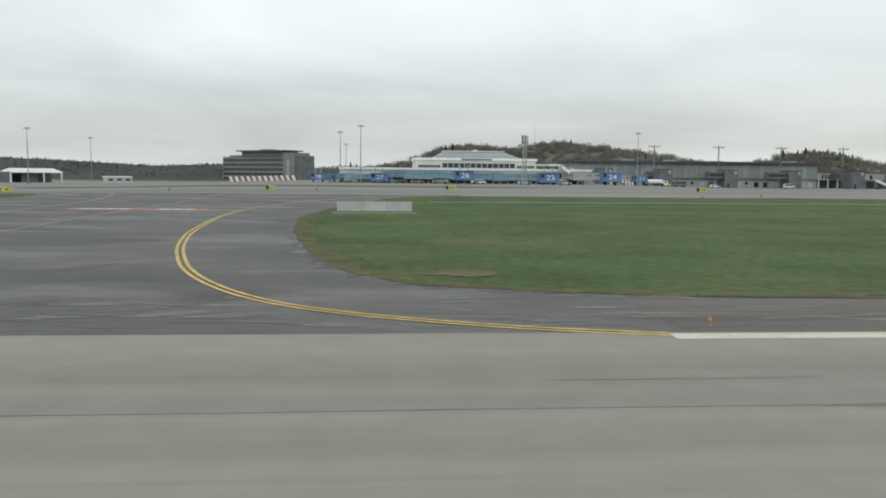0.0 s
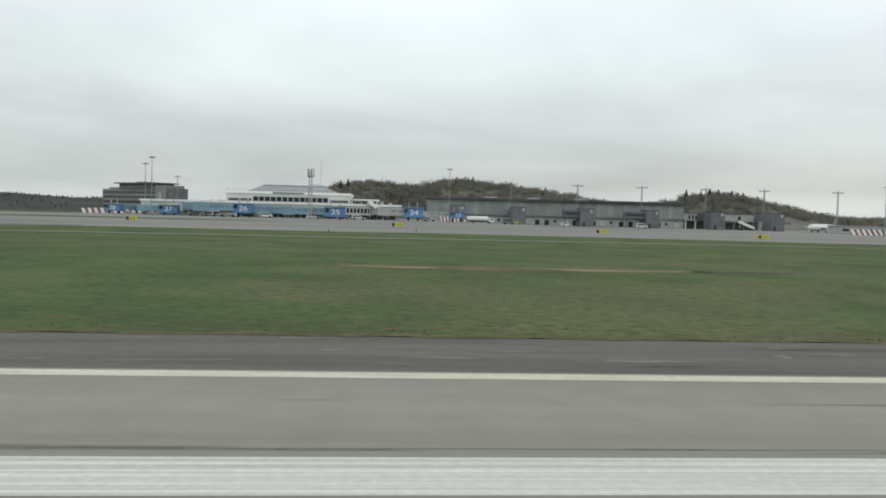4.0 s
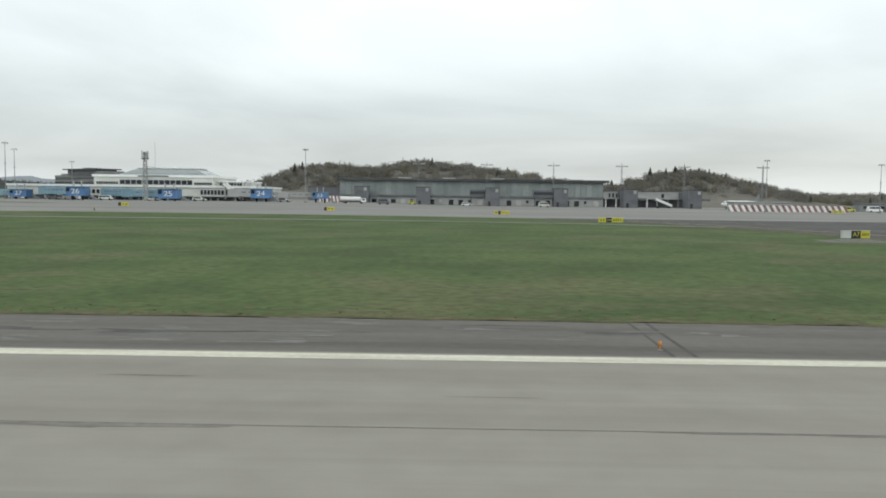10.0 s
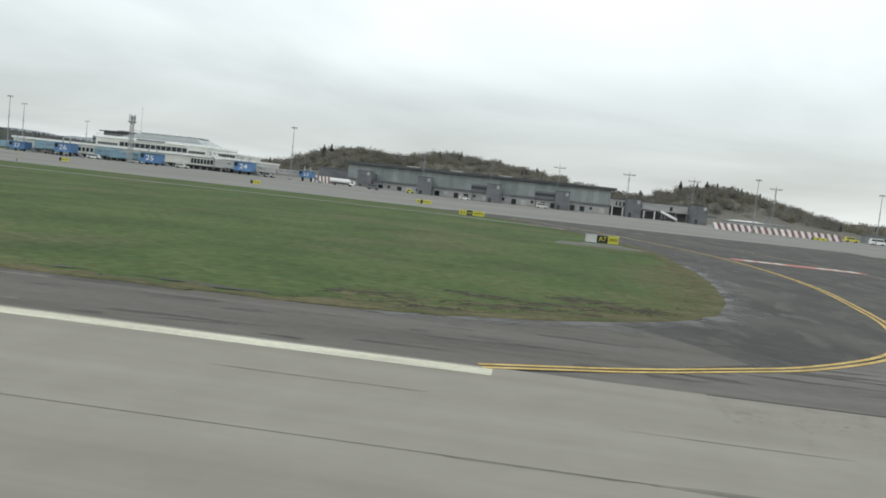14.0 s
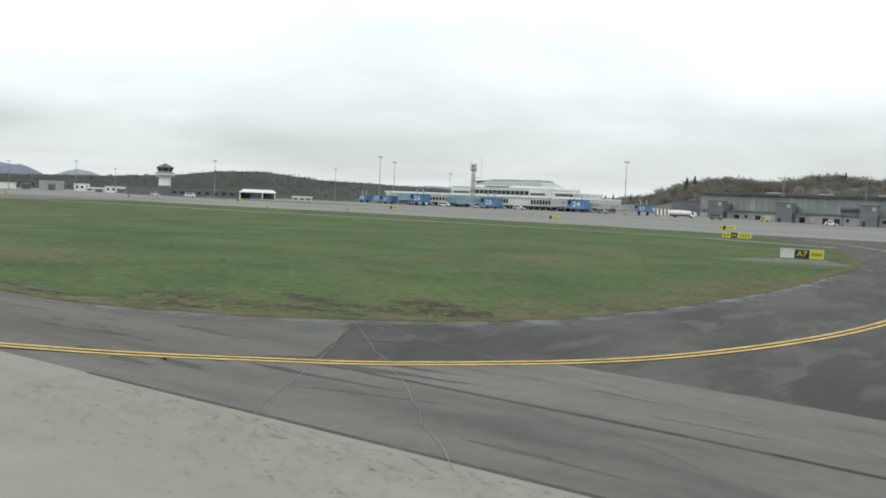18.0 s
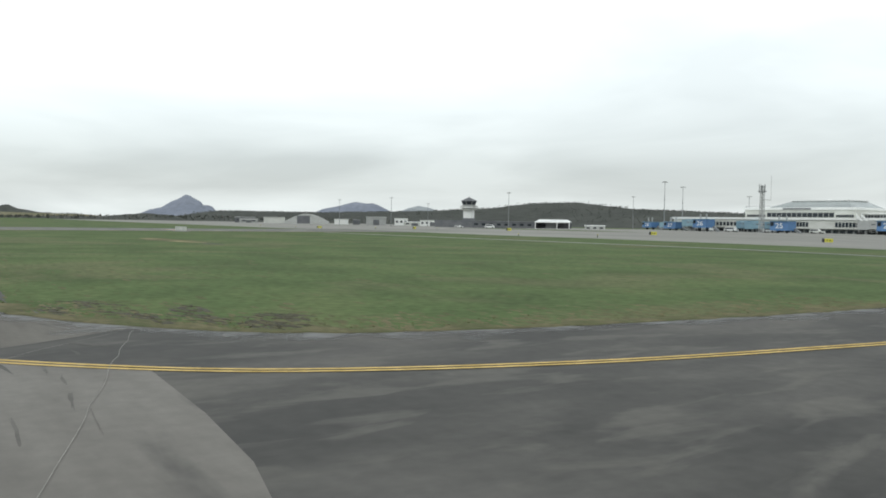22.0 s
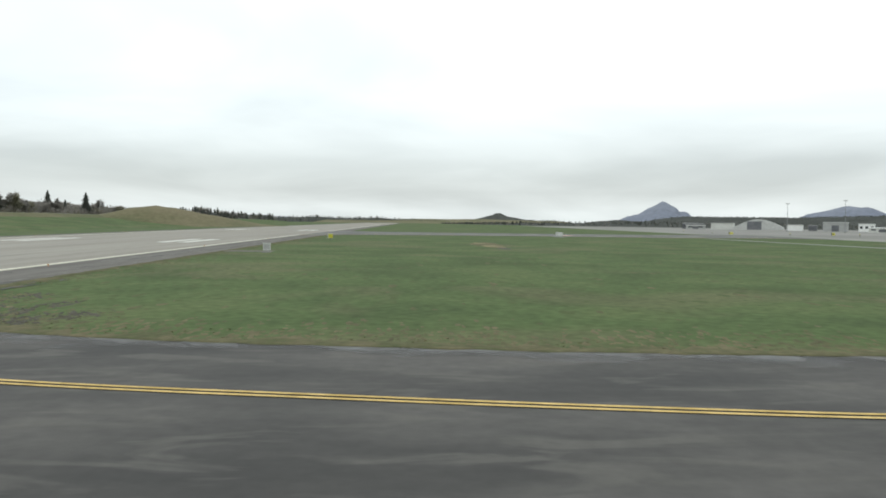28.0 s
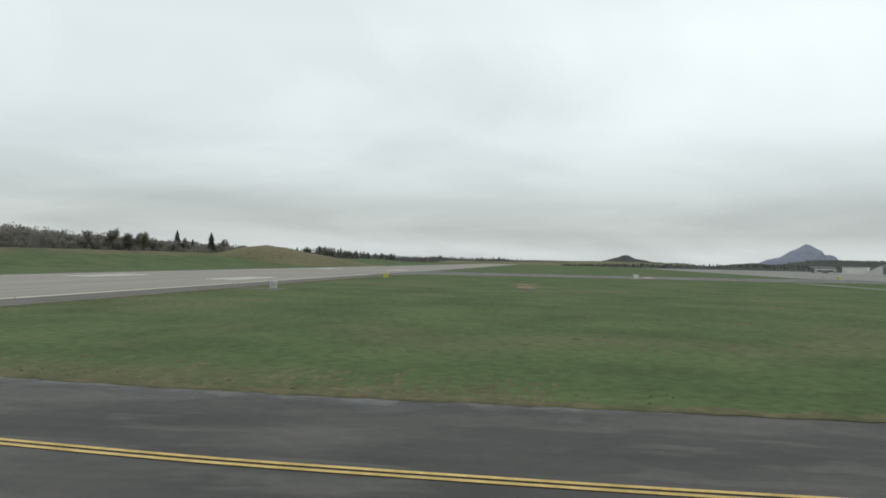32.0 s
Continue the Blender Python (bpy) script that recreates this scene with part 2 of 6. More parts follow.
M["lush"] = surf("lush_grass", [(0.080, 0.106, 0.042), (0.098, 0.126, 0.050)], (0.2, 0.2, 0.2), 5, 2.0, 0.2, 0.95, spec=0.12)
M["white_line"] = surf("white_marking", [(0.60, 0.58, 0.46), (0.74, 0.72, 0.58)], (0.25, 2.5, 1.0), 6, 6.0, 0.12, 0.7)
M["bar_line"] = surf("bar_marking", [(0.56, 0.56, 0.50), (0.80, 0.80, 0.73)], (0.04, 6.0, 1.0), 6, 6.0, 0.08, 0.7)
M["yellow_line"] = surf("yellow_marking", [(0.54, 0.37, 0.10), (0.74, 0.53, 0.19)], (1.2, 1.2, 1.0), 5, 5.0, 0.18, 0.75)
M["faded_yellow"] = surf("faded_yellow_marking", [(0.34, 0.29, 0.15), (0.47, 0.40, 0.21)], (0.5, 0.5, 1.0), 5, 5.0, 0.15, 0.7)
M["red_paint"] = surf("red_marking", [(0.50, 0.15, 0.12), (0.60, 0.24, 0.20)], (0.8, 0.8, 1.0), 5, 5.0, 0.15, 0.7)
M["white"] = surf("white_paint", [(0.78, 0.79, 0.77), (0.86, 0.87, 0.85)], (0.3, 0.3, 0.15), 5, 2.0, 0.03, 0.5)
M["offwhite"] = surf("offwhite_cladding", [(0.55, 0.56, 0.52), (0.64, 0.65, 0.61)], (0.15, 0.15, 0.4), 5, 2.0, 0.05, 0.6)
M["lightgrey"] = surf("light_grey_cladding", [(0.34, 0.35, 0.34), (0.42, 0.43, 0.42)], (0.12, 0.12, 0.4), 5, 2.0, 0.05, 0.6)
M["midgrey"] = surf("grey_cladding", [(0.19, 0.20, 0.20), (0.25, 0.26, 0.26)], (0.12, 0.12, 0.4), 5, 2.0, 0.06, 0.6)
# lifted towards grey to include the haze in front of the far pier
M["darkgrey"] = surf("dark_grey_cladding", [(0.118, 0.124, 0.134), (0.160, 0.166, 0.176)], (0.2, 0.2, 0.4), 5, 2.0, 0.08, 0.55, rand=0.12)
M["black"] = surf("black_metal", [(0.02, 0.02, 0.022), (0.045, 0.045, 0.047)], (0.5, 0.5, 0.5), 4, 3.0, 0.1, 0.5)
M["roofdark"] = surf("dark_roof", [(0.105, 0.110, 0.115), (0.145, 0.150, 0.155)], (0.05, 0.3, 0.3), 4, 1.0, 0.08, 0.7)
M["blue"] = surf("blue_panel", [(0.085, 0.185, 0.37), (0.11, 0.235, 0.44)], (0.4, 0.4, 0.4), 4, 2.0, 0.06, 0.45, rand=0.10)
M["teal"] = surf("teal_panel", [(0.16, 0.28, 0.36), (0.22, 0.35, 0.42)], (0.2, 0.2, 0.4), 4, 2.0, 0.05, 0.5, rand=0.08)
M["steel"] = surf("galvanised_steel", [(0.22, 0.235, 0.24), (0.32, 0.33, 0.335)], (0.5, 0.5, 0.3), 4, 3.0, 0.08, 0.5, metal=0.3)
M["boardgrey"] = surf("board_grey", [(0.46, 0.47, 0.45), (0.56, 0.57, 0.55)], (0.6, 0.6, 0.6), 4, 4.0, 0.05, 0.6)
M["sign_yellow"] = surf("sign_yellow", [(0.52, 0.49, 0.05), (0.62, 0.58, 0.08)], (0.8, 0.8, 0.8), 4, 3.0, 0.05, 0.5)
M["dull_red"] = surf("dull_red_paint", [(0.17, 0.095, 0.092), (0.23, 0.128, 0.122)], (0.8, 0.8, 0.8), 4, 3.0, 0.12, 0.6, rand=0.2)
M["stripe_white"] = surf("stripe_white_paint", [(0.62, 0.60, 0.58), (0.74, 0.72, 0.70)], (0.5, 0.5, 0.5), 4, 3.0, 0.08, 0.6, rand=0.08)
M["orange"] = surf("orange_paint", [(0.55, 0.20, 0.03), (0.65, 0.28, 0.05)], (2, 2, 2), 4, 5.0, 0.08, 0.5)
M["window"] = glass_mat("window_glass", (0.025, 0.032, 0.040))
M["curtain"] = surf("curtain_wall_glass", [(0.225, 0.262, 0.254), (0.30, 0.335, 0.325)], (0.10, 0.1, 0.06), 4, 0.6, 0.08, 0.22, rand=0.10, spec=0.6)
M["tyre"] = surf("rubber", [(0.02, 0.02, 0.02), (0.035, 0.035, 0.035)], (1, 1, 1), 3, 4.0, 0.1, 0.8)
M["bark"] = surf("bark", [(0.150, 0.136, 0.116), (0.205, 0.186, 0.158)], (0.8, 0.8, 0.3), 4, 4.0, 0.2, 0.9)
# distance haze is mixed into the twig, needle, floor and wood colours below
M["twigs"] = surf("hazed_twigs", [(0.225, 0.217, 0.199), (0.266, 0.253, 0.228), (0.305, 0.287, 0.255)], (0.04, 0.04, 0.04), 5, 0.3, 0.10, 0.95, spec=0.05, thin=0.65)
M["budding"] = surf("hazed_budding_twigs", [(0.215, 0.206, 0.152), (0.252, 0.239, 0.172)], (0.06, 0.06, 0.06), 5, 0.4, 0.10, 0.95, spec=0.05, thin=0.65)
M["conifer"] = surf("hazed_needles", [(0.108, 0.117, 0.101), (0.138, 0.147, 0.127)], (0.08, 0.08, 0.08), 5, 0.6, 0.14, 0.95, spec=0.05, thin=0.4)
M["woodland"] = surf("hazed_woodland_floor", [(0.180, 0.171, 0.150), (0.222, 0.208, 0.180)], (0.03, 0.03, 0.03), 6, 0.35, 0.12, 0.95, spec=0.05)
M["darkwood"] = surf("hazed_wood", [(0.072, 0.077, 0.070), (0.094, 0.099, 0.090)], (0.02, 0.02, 0.04), 6, 0.10, 0.12, 0.95, spec=0.05)
M["heath"] = surf("heath", [(0.118, 0.130, 0.068), (0.168, 0.158, 0.092), (0.208, 0.184, 0.116)], (0.02, 0.02, 0.05), 7, 0.5, 0.15, 0.95, spec=0.1)
# both mountain colours carry the pale blue-grey of aerial haze
M["haze_rock"] = surf("far_haze_rock", [(0.20, 0.222, 0.275), (0.25, 0.273, 0.325)], (0.006, 0.006, 0.012), 7, 0.05, 0.12, 0.95, spec=0.1)
M["haze_rock2"] = surf("far_heath", [(0.27, 0.295, 0.32), (0.34, 0.365, 0.38)], (0.006, 0.006, 0.012), 7, 0.05, 0.10, 0.95, spec=0.1)


# ---- building blocks ----
def smooth(t):
    t = min(1.0, max(0.0, t))
    return t * t * (3 - 2 * t)


def height(x, y):
    """The apron lies a little higher than the runway."""
    return 1.5 * smooth((y - 110) / 130) * smooth((x + 90) / 70) * (1 - smooth((x - 70) / 90))


class Solid:
    """Gathers plain solids into one mesh."""

    def __init__(self):
        self.v, self.f = [], []

    def add(self, verts, faces):
        n = len(self.v)
        self.v += verts
        self.f += [tuple(i + n for i in f) for f in faces]
        return self

    def box(self, x0, x1, y0, y1, z0, z1):
        return self.add([(x, y, z) for z in (z0, z1) for x, y in ((x0, y0), (x1, y0), (x1, y1), (x0, y1))],
                        [(3, 2, 1, 0), (4, 5, 6, 7), (0, 1, 5, 4), (1, 2, 6, 5), (2, 3, 7, 6), (3, 0, 4, 7)])

    def prism(self, low, high):
        """Between two rings of points."""
        n = len(low)
        return self.add(list(low) + list(high), [tuple(reversed(range(n))), tuple(range(n, 2 * n))]
                        + [(i, (i + 1) % n, n + (i + 1) % n, n + i) for i in range(n)])

    def cyl(self, x, y, z0, z1, r0, r1=None, n=8):
        r1 = r0 if r1 is None else r1
        ring = [(math.cos(2 * math.pi * i / n), math.sin(2 * math.pi * i / n)) for i in range(n)]
        return self.prism([(x + r0 * c, y + r0 * s, z0) for c, s in ring], [(x + r1 * c, y + r1 * s, z1) for c, s in ring])

    def beam(self, p, q, r, r1=None):
        p, q = Vector(p), Vector(q)
        d = (q - p).normalized()
        a = d.cross(Vector((0, 0, 1)) if abs(d.z) < 0.9 else Vector((1, 0, 0))).normalized()
        b = d.cross(a)
        r1 = r if r1 is None else r1
        lo = [tuple(p + r * (u * a + w * b)) for u, w in ((1, 1), (-1, 1), (-1, -1), (1, -1))]
        hi = [tuple(q + r1 * (u * a + w * b)) for u, w in ((1, 1), (-1, 1), (-1, -1), (1, -1))]
        return self.prism(lo, hi)

    def mesh(self, name, mat, shade=False):
        me = bpy.data.meshes.new(name)
        me.from_pydata(self.v, [], self.f)
        me.materials.append(mat)
        if shade:
            me.polygons.foreach_set("use_smooth", [True] * len(me.polygons))
        return me


def part(name, solid, mat, parent=None, label="", shade=False):
    me = solid if isinstance(solid, bpy.types.Mesh) else solid.mesh(name, mat, shade)
    ob = new(name, me)
    ob.parent = parent
    return tagged(ob, label)


def thing(name, label, category, group="", at=(0, 0, 0), turn=0.0):
    ob = new(name)
    ob.empty_display_size = 0.5
    ob.matrix_world = pose(*at, 0, 0, turn)
    return tagged(ob, label, category, group)


def B(*a):
    return Solid().box(*a)


def curve_points(pts, step=1.0):
    """A smooth line through the points."""
    p = [Vector((x, y, 0)) for x, y in pts]
    p = [2 * p[0] - p[1]] + p + [2 * p[-1] - p[-2]]
    out = []
    for i in range(1, len(p) - 2):
        n = max(2, int((p[i + 1] - p[i]).length / step))
        for k in range(n):
            t = k / n
            a, b, c, d = p[i - 1], p[i], p[i + 1], p[i + 2]
            out.append(0.5 * (2 * b + (c - a) * t + (2 * a - 5 * b + 4 * c - d) * t * t + (3 * b - a - 3 * c + d) * t ** 3))
    out.append(p[-2])
    return [(q.x, q.y) for q in out]


def ribbon(pts, width, z, side=0.0):
    s = Solid()
    n = len(pts)
    for i, (x, y) in enumerate(pts):
        x0, y0 = pts[max(0, i - 1)]
        x1, y1 = pts[min(n - 1, i + 1)]
        d = math.hypot(x1 - x0, y1 - y0) or 1
        nx, ny = -(y1 - y0) / d, (x1 - x0) / d
        for o in (side - width / 2, side + width / 2):
            px, py = x + nx * o, y + ny * o
            s.v.append((px, py, height(px, py) + z))
    s.f = [(2 * i, 2 * i + 2, 2 * i + 3, 2 * i + 1) for i in range(n - 1)]
    return s


def sheet(name, outline, z, mat, cell=10.0, label="", category=""):
    """A flat piece of ground that follows the lie of the land."""
    bm = bmesh.new()
    bm.faces.new([bm.verts.new((x, y, 0)) for x, y in outline])
    bm.normal_update()
    bmesh.ops.triangulate(bm, faces=bm.faces[:])
    xs, ys = [p[0] for p in outline], [p[1] for p in outline]
    if max(ys) > 100:
        for k, axis in ((0, (1, 0, 0)), (1, (0, 1, 0))):
            lo, hi = (min(xs), max(xs)) if k == 0 else (max(100, min(ys)), min(260, max(ys)))
            if k == 0:
                lo, hi = max(lo, -110), min(hi, 180)
            c = lo + cell
            while c < hi:
                bmesh.ops.bisect_plane(bm, geom=bm.verts[:] + bm.edges[:] + bm.faces[:], plane_co=(c if k == 0 else 0, c if k == 1 else 0, 0), plane_no=axis)
                c += cell
    for v in bm.verts:
        v.co.z = height(v.co.x, v.co.y) + z
    bmesh.ops.recalc_face_normals(bm, faces=bm.faces[:])
    me = bpy.data.meshes.new(name)
    bm.to_mesh(me)
    bm.free()
    if me.polygons and me.polygons[0].normal.z < 0:
        me.flip_normals()
    me.materials.append(mat)
    return tagged(new(name, me), label, category, kind="structure")


# ---- ground ----
def build_ground():
    ax = [-4600, -3200, -2200, -1500, -1000, -700, -500, -400, -300, -200, -140] + list(range(-110, 1, 10)) + list(range(4, 44, 4)) + list(range(50, 136, 12)) + list(range(138, 170, 4)) + [176, 190] + [240, 320, 450, 650, 1000, 1600, 2400, 3400, 4600]
    ay = [-4600, -3000, -1800, -1000, -600, -350, -200, -100, -50, 0, 28.3, 29.6, 31, 32.4, 34.3, 50, 75, 90, 97] + list(range(105, 256, 10)) + [300, 360, 450, 600, 900, 1400, 2200, 3200, 4600]
    s = Solid()
    s.v = [(x, y, height(x, y) - (0.25 if y > 165 else 0.0)) for y in ay for x in ax]
    n = len(ax)
    s.f = [(j * n + i, j * n + i + 1, (j + 1) * n + i + 1, (j + 1) * n + i) for j in range(len(ay) - 1) for i in range(n - 1)]
    tagged(part("ground", s, M["grass"]), "short green airfield grass with worn brown patches", "grass", kind="structure")


build_ground()
sheet("runway", [(-2600, -22.5), (900, -22.5), (900, 22.5), (-2600, 22.5)], 0.030, M["concrete"], label="pale grey worn concrete runway with long joints", category="runway")
sheet("runway_shoulder", [(-2600, 22.5), (-70, 22.5), (-70, 28.2), (-2600, 28.2)], 0.026, M["shoulder"], label="dark grey asphalt runway shoulder", category="pavement")
sheet("runway_shoulder", [(8, 22.5), (179.6, 22.5), (183.0, 24.6), (186.2, 27.2), (184.9, 29.6), (183.1, 32.2), (181.3, 31.2), (179.3, 30.2), (177.2, 29.2), (174, 28.5), (163, 28.2), (8, 28.2)], 0.026, M["shoulder"], label="dark grey asphalt runway shoulder with pale streaks", category="pavement")
sheet("runway_shoulder", [(262, 22.5), (900, 22.5), (900, 28.2), (262, 28.2)], 0.026, M["shoulder"], label="dark grey asphalt runway shoulder", category="pavement")
sheet("runway_shoulder", [(-2600, -28.2), (900, -28.2), (900, -22.5), (-2600, -22.5)], 0.026, M["shoulder"], label="dark grey asphalt runway shoulder", category="pavement")

EXIT_A_GRASS = [(17, 28.2), (10.1, 28.8), (4.7, 30.4), (0.8, 32.6), (-2.3, 39.6), (-4.6, 52.6), (-6.1, 66.6), (-6.5, 85), (-3.2, 114), (3.7, 141), (16, 151)]
EXIT_B_GRASS = [(163, 28.2), (170, 28.4), (174, 28.6), (177.2, 29.4), (179.3, 30.4), (181.3, 31.4), (183, 32.6), (184.5, 33.8), (185.9, 35.3), (186.9, 37.0), (187.9, 39.2), (188.8, 42.2), (189.5, 46), (190.2, 50.5), (190.8, 55.5), (191.2, 61), (191.4, 67), (191.6, 74), (191.7, 82), (190.8, 92), (187.6, 108), (181.5, 127), (174, 142), (160, 156)]
sheet("taxiway_exit", curve_points(EXIT_A_GRASS, 4) + [(16, 156), (-75, 156), (-58, 150), (-55, 140), (-54, 110), (-55, 70), (-60, 45), (-75, 22.5), (17, 22.5)], 0.020, M["worn_asphalt"],
      label="dark patchy asphalt taxiway leaving the runway", category="taxiway")
sheet("taxiway_exit", [(165, 22.5), (285, 22.5), (262, 30), (247, 40), (239, 60), (235, 85), (230, 112), (229, 126), (238, 146), (238, 164), (164, 164)] + curve_points(EXIT_B_GRASS, 4)[::-1], 0.020, M["asphalt"],
      label="dark patchy asphalt taxiway leaving the runway", category="taxiway")
sheet("old_asphalt_strip", [(180, 22.5), (258, 22.5), (255, 29.0), (212, 29.2), (202, 29.5), (199.5, 30.1), (196, 30.5), (191.0, 30.8), (187.3, 27.4), (183.6, 24.5)], 0.026, M["old_asphalt"], label="older brownish asphalt strip beside the runway", category="pavement")
sheet("apron", [(-600, 153), (60, 152), (100, 156), (135, 163), (185, 161), (240, 152), (420, 152), (420, 430), (-600, 430)], 0.012, M["apron"], label="pale grey apron and parallel taxiway", category="apron")
sheet("grass_island", [(-85, 204), (20, 202), (48, 206), (30, 210), (-85, 215)], 0.06, M["grass"], label="long narrow grass island beside the apron", category="grass")
sheet("service_path", [(8, 124), (67, 127), (134, 133), (165, 130), (184, 121), (185, 123.4), (166, 132.5), (134, 135.4), (67, 129.5), (8, 126.5)], 0.05, M["path"], label="narrow pale concrete service path in the grass", category="path")

# ---- markings ----
def marking(name, solid, mat, label, category="marking"):
    return tagged(part(name, solid, mat), label, category, kind="structure")


def flat(x0, x1, y0, y1, z):
    s = Solid()
    n = max(1, int((x1 - x0) / 40)) if x1 - x0 < 1000 else 1
    for i in range(n):
        a, b = x0 + (x1 - x0) * i / n, x0 + (x1 - x0) * (i + 1) / n
        s.add([(a, y0, z + height(a, y0)), (b, y0, z + height(b, y0)), (b, y1, z + height(b, y1)), (a, y1, z + height(a, y1))], [(0, 1, 2, 3)])
    return s


for x0, x1 in ((-2600, -62), (7.4, 164.0), (165.3, 179.2), (270, 900)):
    marking("runway_edge_line", flat(x0, x1, 21.6, 22.3, 0.036), M["white_line"], "cream white painted runway edge line, slightly worn")
marking("runway_edge_line", flat(-2600, 900, -22.5, -21.6, 0.036), M["white_line"], "cream white painted runway edge line")
for y in (13.45, 10.1, -15.2, -11.9):
    marking("touchdown_bar", flat(60.8, 83.3, y, y + 1.8, 0.036), M["bar_line"], "thick white painted bar on the concrete runway, streaked with wear")
    marking("touchdown_bar", flat(-92.5, -70, y, y + 1.8, 0.036), M["bar_line"], "thick white painted bar on the concrete runway, streaked with wear")
# joints between the concrete lanes, with ragged sealed cracks
rng = random.Random(5)
for y in (15.75, 11.2, 4.4, -4.4, -11.2, -15.7):
    pts, x = [], -160.0
    while x < 330:
        pts.append((x, y + rng.uniform(-0.03, 0.03)))
        x += rng.uniform(1.5, 4)
    marking("runway_joint", ribbon(pts, 0.035, 0.034), M["joint"], "thin dark joint between runway concrete lanes", "joint")


def smears(name, n, area, mat, label, seed, z):
    """Thin irregular stains and worn spots lying on the pavement. area gives x, y, half length, half width, turn."""
    r = random.Random(seed)
    s = Solid()
    for k in range(n):
        x, y, a, w, t = area(r)
        c, q = math.cos(t), math.sin(t)
        ring = []
        for i in range(14):
            u = 6.283 * i / 14
            e = r.uniform(0.45, 1.15)
            du, dv = a * math.cos(u) * e, w * math.sin(u) * e + w * .4 * math.sin(du_phase(k, u))
            px, py = x + du * c - dv * q, y + du * q + dv * c
            ring.append((px, py, height(px, py) + z + 0.00002 * k))
        s.add(ring, [tuple(range(14))])
    tagged(part(name, s, mat), label, "stain", kind="stuff")


def du_phase(k, u):
    return 2.3 * u + k


smears("joint_stains", 65, lambda r: (r.uniform(-30, 200), 15.75 + r.gauss(-.06, .08), r.uniform(.6, 3.5), r.uniform(.02, .12), 0.0), M["stain"], "brownish stains along the runway joint", 61, 0.0335)
smears("runway_stains", 60, lambda r: (r.uniform(-30, 200), r.choice((19.2, 18.1, 12.3, 11.3, 8.8)) + r.gauss(0, .25), r.uniform(.4, 3.0), r.uniform(.02, .06), 0.0), M["stain"], "faint brownish streaks on the runway", 62, 0.0335)
smears("shoulder_spots", 150, lambda r: (r.uniform(18, 166), r.choice((23.6, 24.6, 25.6, 26.6, 27.5)) + r.gauss(0, .25), r.uniform(.3, 2.2), r.uniform(.05, .26), 0.0), M["pale_spot"], "pale worn spots on the asphalt shoulder", 63, 0.030)
smears("shoulder_dark", 36, lambda r: (r.uniform(18, 166), r.uniform(23, 28), r.uniform(.5, 3.5), r.uniform(.08, .4), 0.0), M["worn_spot"], "dark repaired spots on the asphalt shoulder", 64, 0.028)
smears("bend_spots", 60, lambda r: (r.uniform(-12, 17), r.uniform(23, 29.5), r.uniform(.4, 2.6), r.uniform(.06, .3), r.gauss(0, .15)), M["pale_spot"], "pale worn spots where the taxiway leaves the runway", 65, 0.027)
smears("bend_spots", 45, lambda r: (r.uniform(164, 190), r.uniform(22.8, 30.5), r.uniform(.3, 2.4), r.uniform(.04, .2), r.gauss(.1, .12)), M["worn_spot"], "pale worn spots where the taxiway leaves the runway", 66, 0.029)
DAMP = [(random.Random(90 + k).uniform(187, 226), random.Random(190 + k).uniform(23.2, 30.4)) for k in range(13)]


def near_damp(r):
    x, y = r.choice(DAMP)
    return x + r.gauss(0, 1.3), y + r.gauss(0, .22), r.uniform(.3, 1.4), r.uniform(.02, .10), r.gauss(-.05, .06)


def damp_band(pts, width, label, seed):
    """Damp asphalt along the grass, drying out away from it."""
    s = Solid()
    n = len(pts)
    wet = []
    for i, (x, y) in enumerate(pts):
        (x0, y0), (x1, y1) = pts[max(0, i - 1)], pts[min(n - 1, i + 1)]
        d = math.hypot(x1 - x0, y1 - y0) or 1
        nx, ny = (y1 - y0) / d, -(x1 - x0) / d
        end = min(1, i / 12, (n - 1 - i) / 12)
        w = width * (.35 + 1.2 * abs(noise.noise(Vector((i * .08, seed, 0)))))
        for o, k in ((-.1, .72), (w * .4, .45), (w, 0)):
            s.v.append((x + nx * o, y + ny * o, .029))
            wet.append(k * end)
    s.f = [(3 * i + k, 3 * i + k + 1, 3 * i + k + 4, 3 * i + k + 3) for i in range(n - 1) for k in range(2)]
    ob = part("damp_edge", s, M["wet"])
    ob.data.attributes.new("damp", "FLOAT", "POINT").data.foreach_set("value", wet)
    tagged(ob, label, "stain", kind="stuff")


damp_band(curve_points(EXIT_B_GRASS[1:18], .4), 4.2, "damp shine on the asphalt beside the grass", 72)
damp_band(curve_points(EXIT_A_GRASS[1:7], .4)[::-1], 3.0, "damp shine on the taxiway bend", 71)
smears("old_asphalt_spots", 34, near_damp, M["damp_spot"], "dark damp spots on the old asphalt", 67, 0.029)

smears("coarse_runway_grain", 2600, lambda r: (r.uniform(184, 212), 22.3 - abs(r.gauss(0, 1.3)), r.uniform(.02, .09), r.uniform(.006, .016), r.gauss(0, .1)), M["grain"], "coarse brownish grain in the runway's edge", 73, 0.0335)
smears("taxiway_spots", 30, lambda r: (r.uniform(202, 216), r.uniform(33, 100), r.uniform(.5, 3.0), r.uniform(.06, .35), 1.57 + r.gauss(0, .15)), M["worn_spot"], "paler worn spots on the taxiway", 68, 0.024)

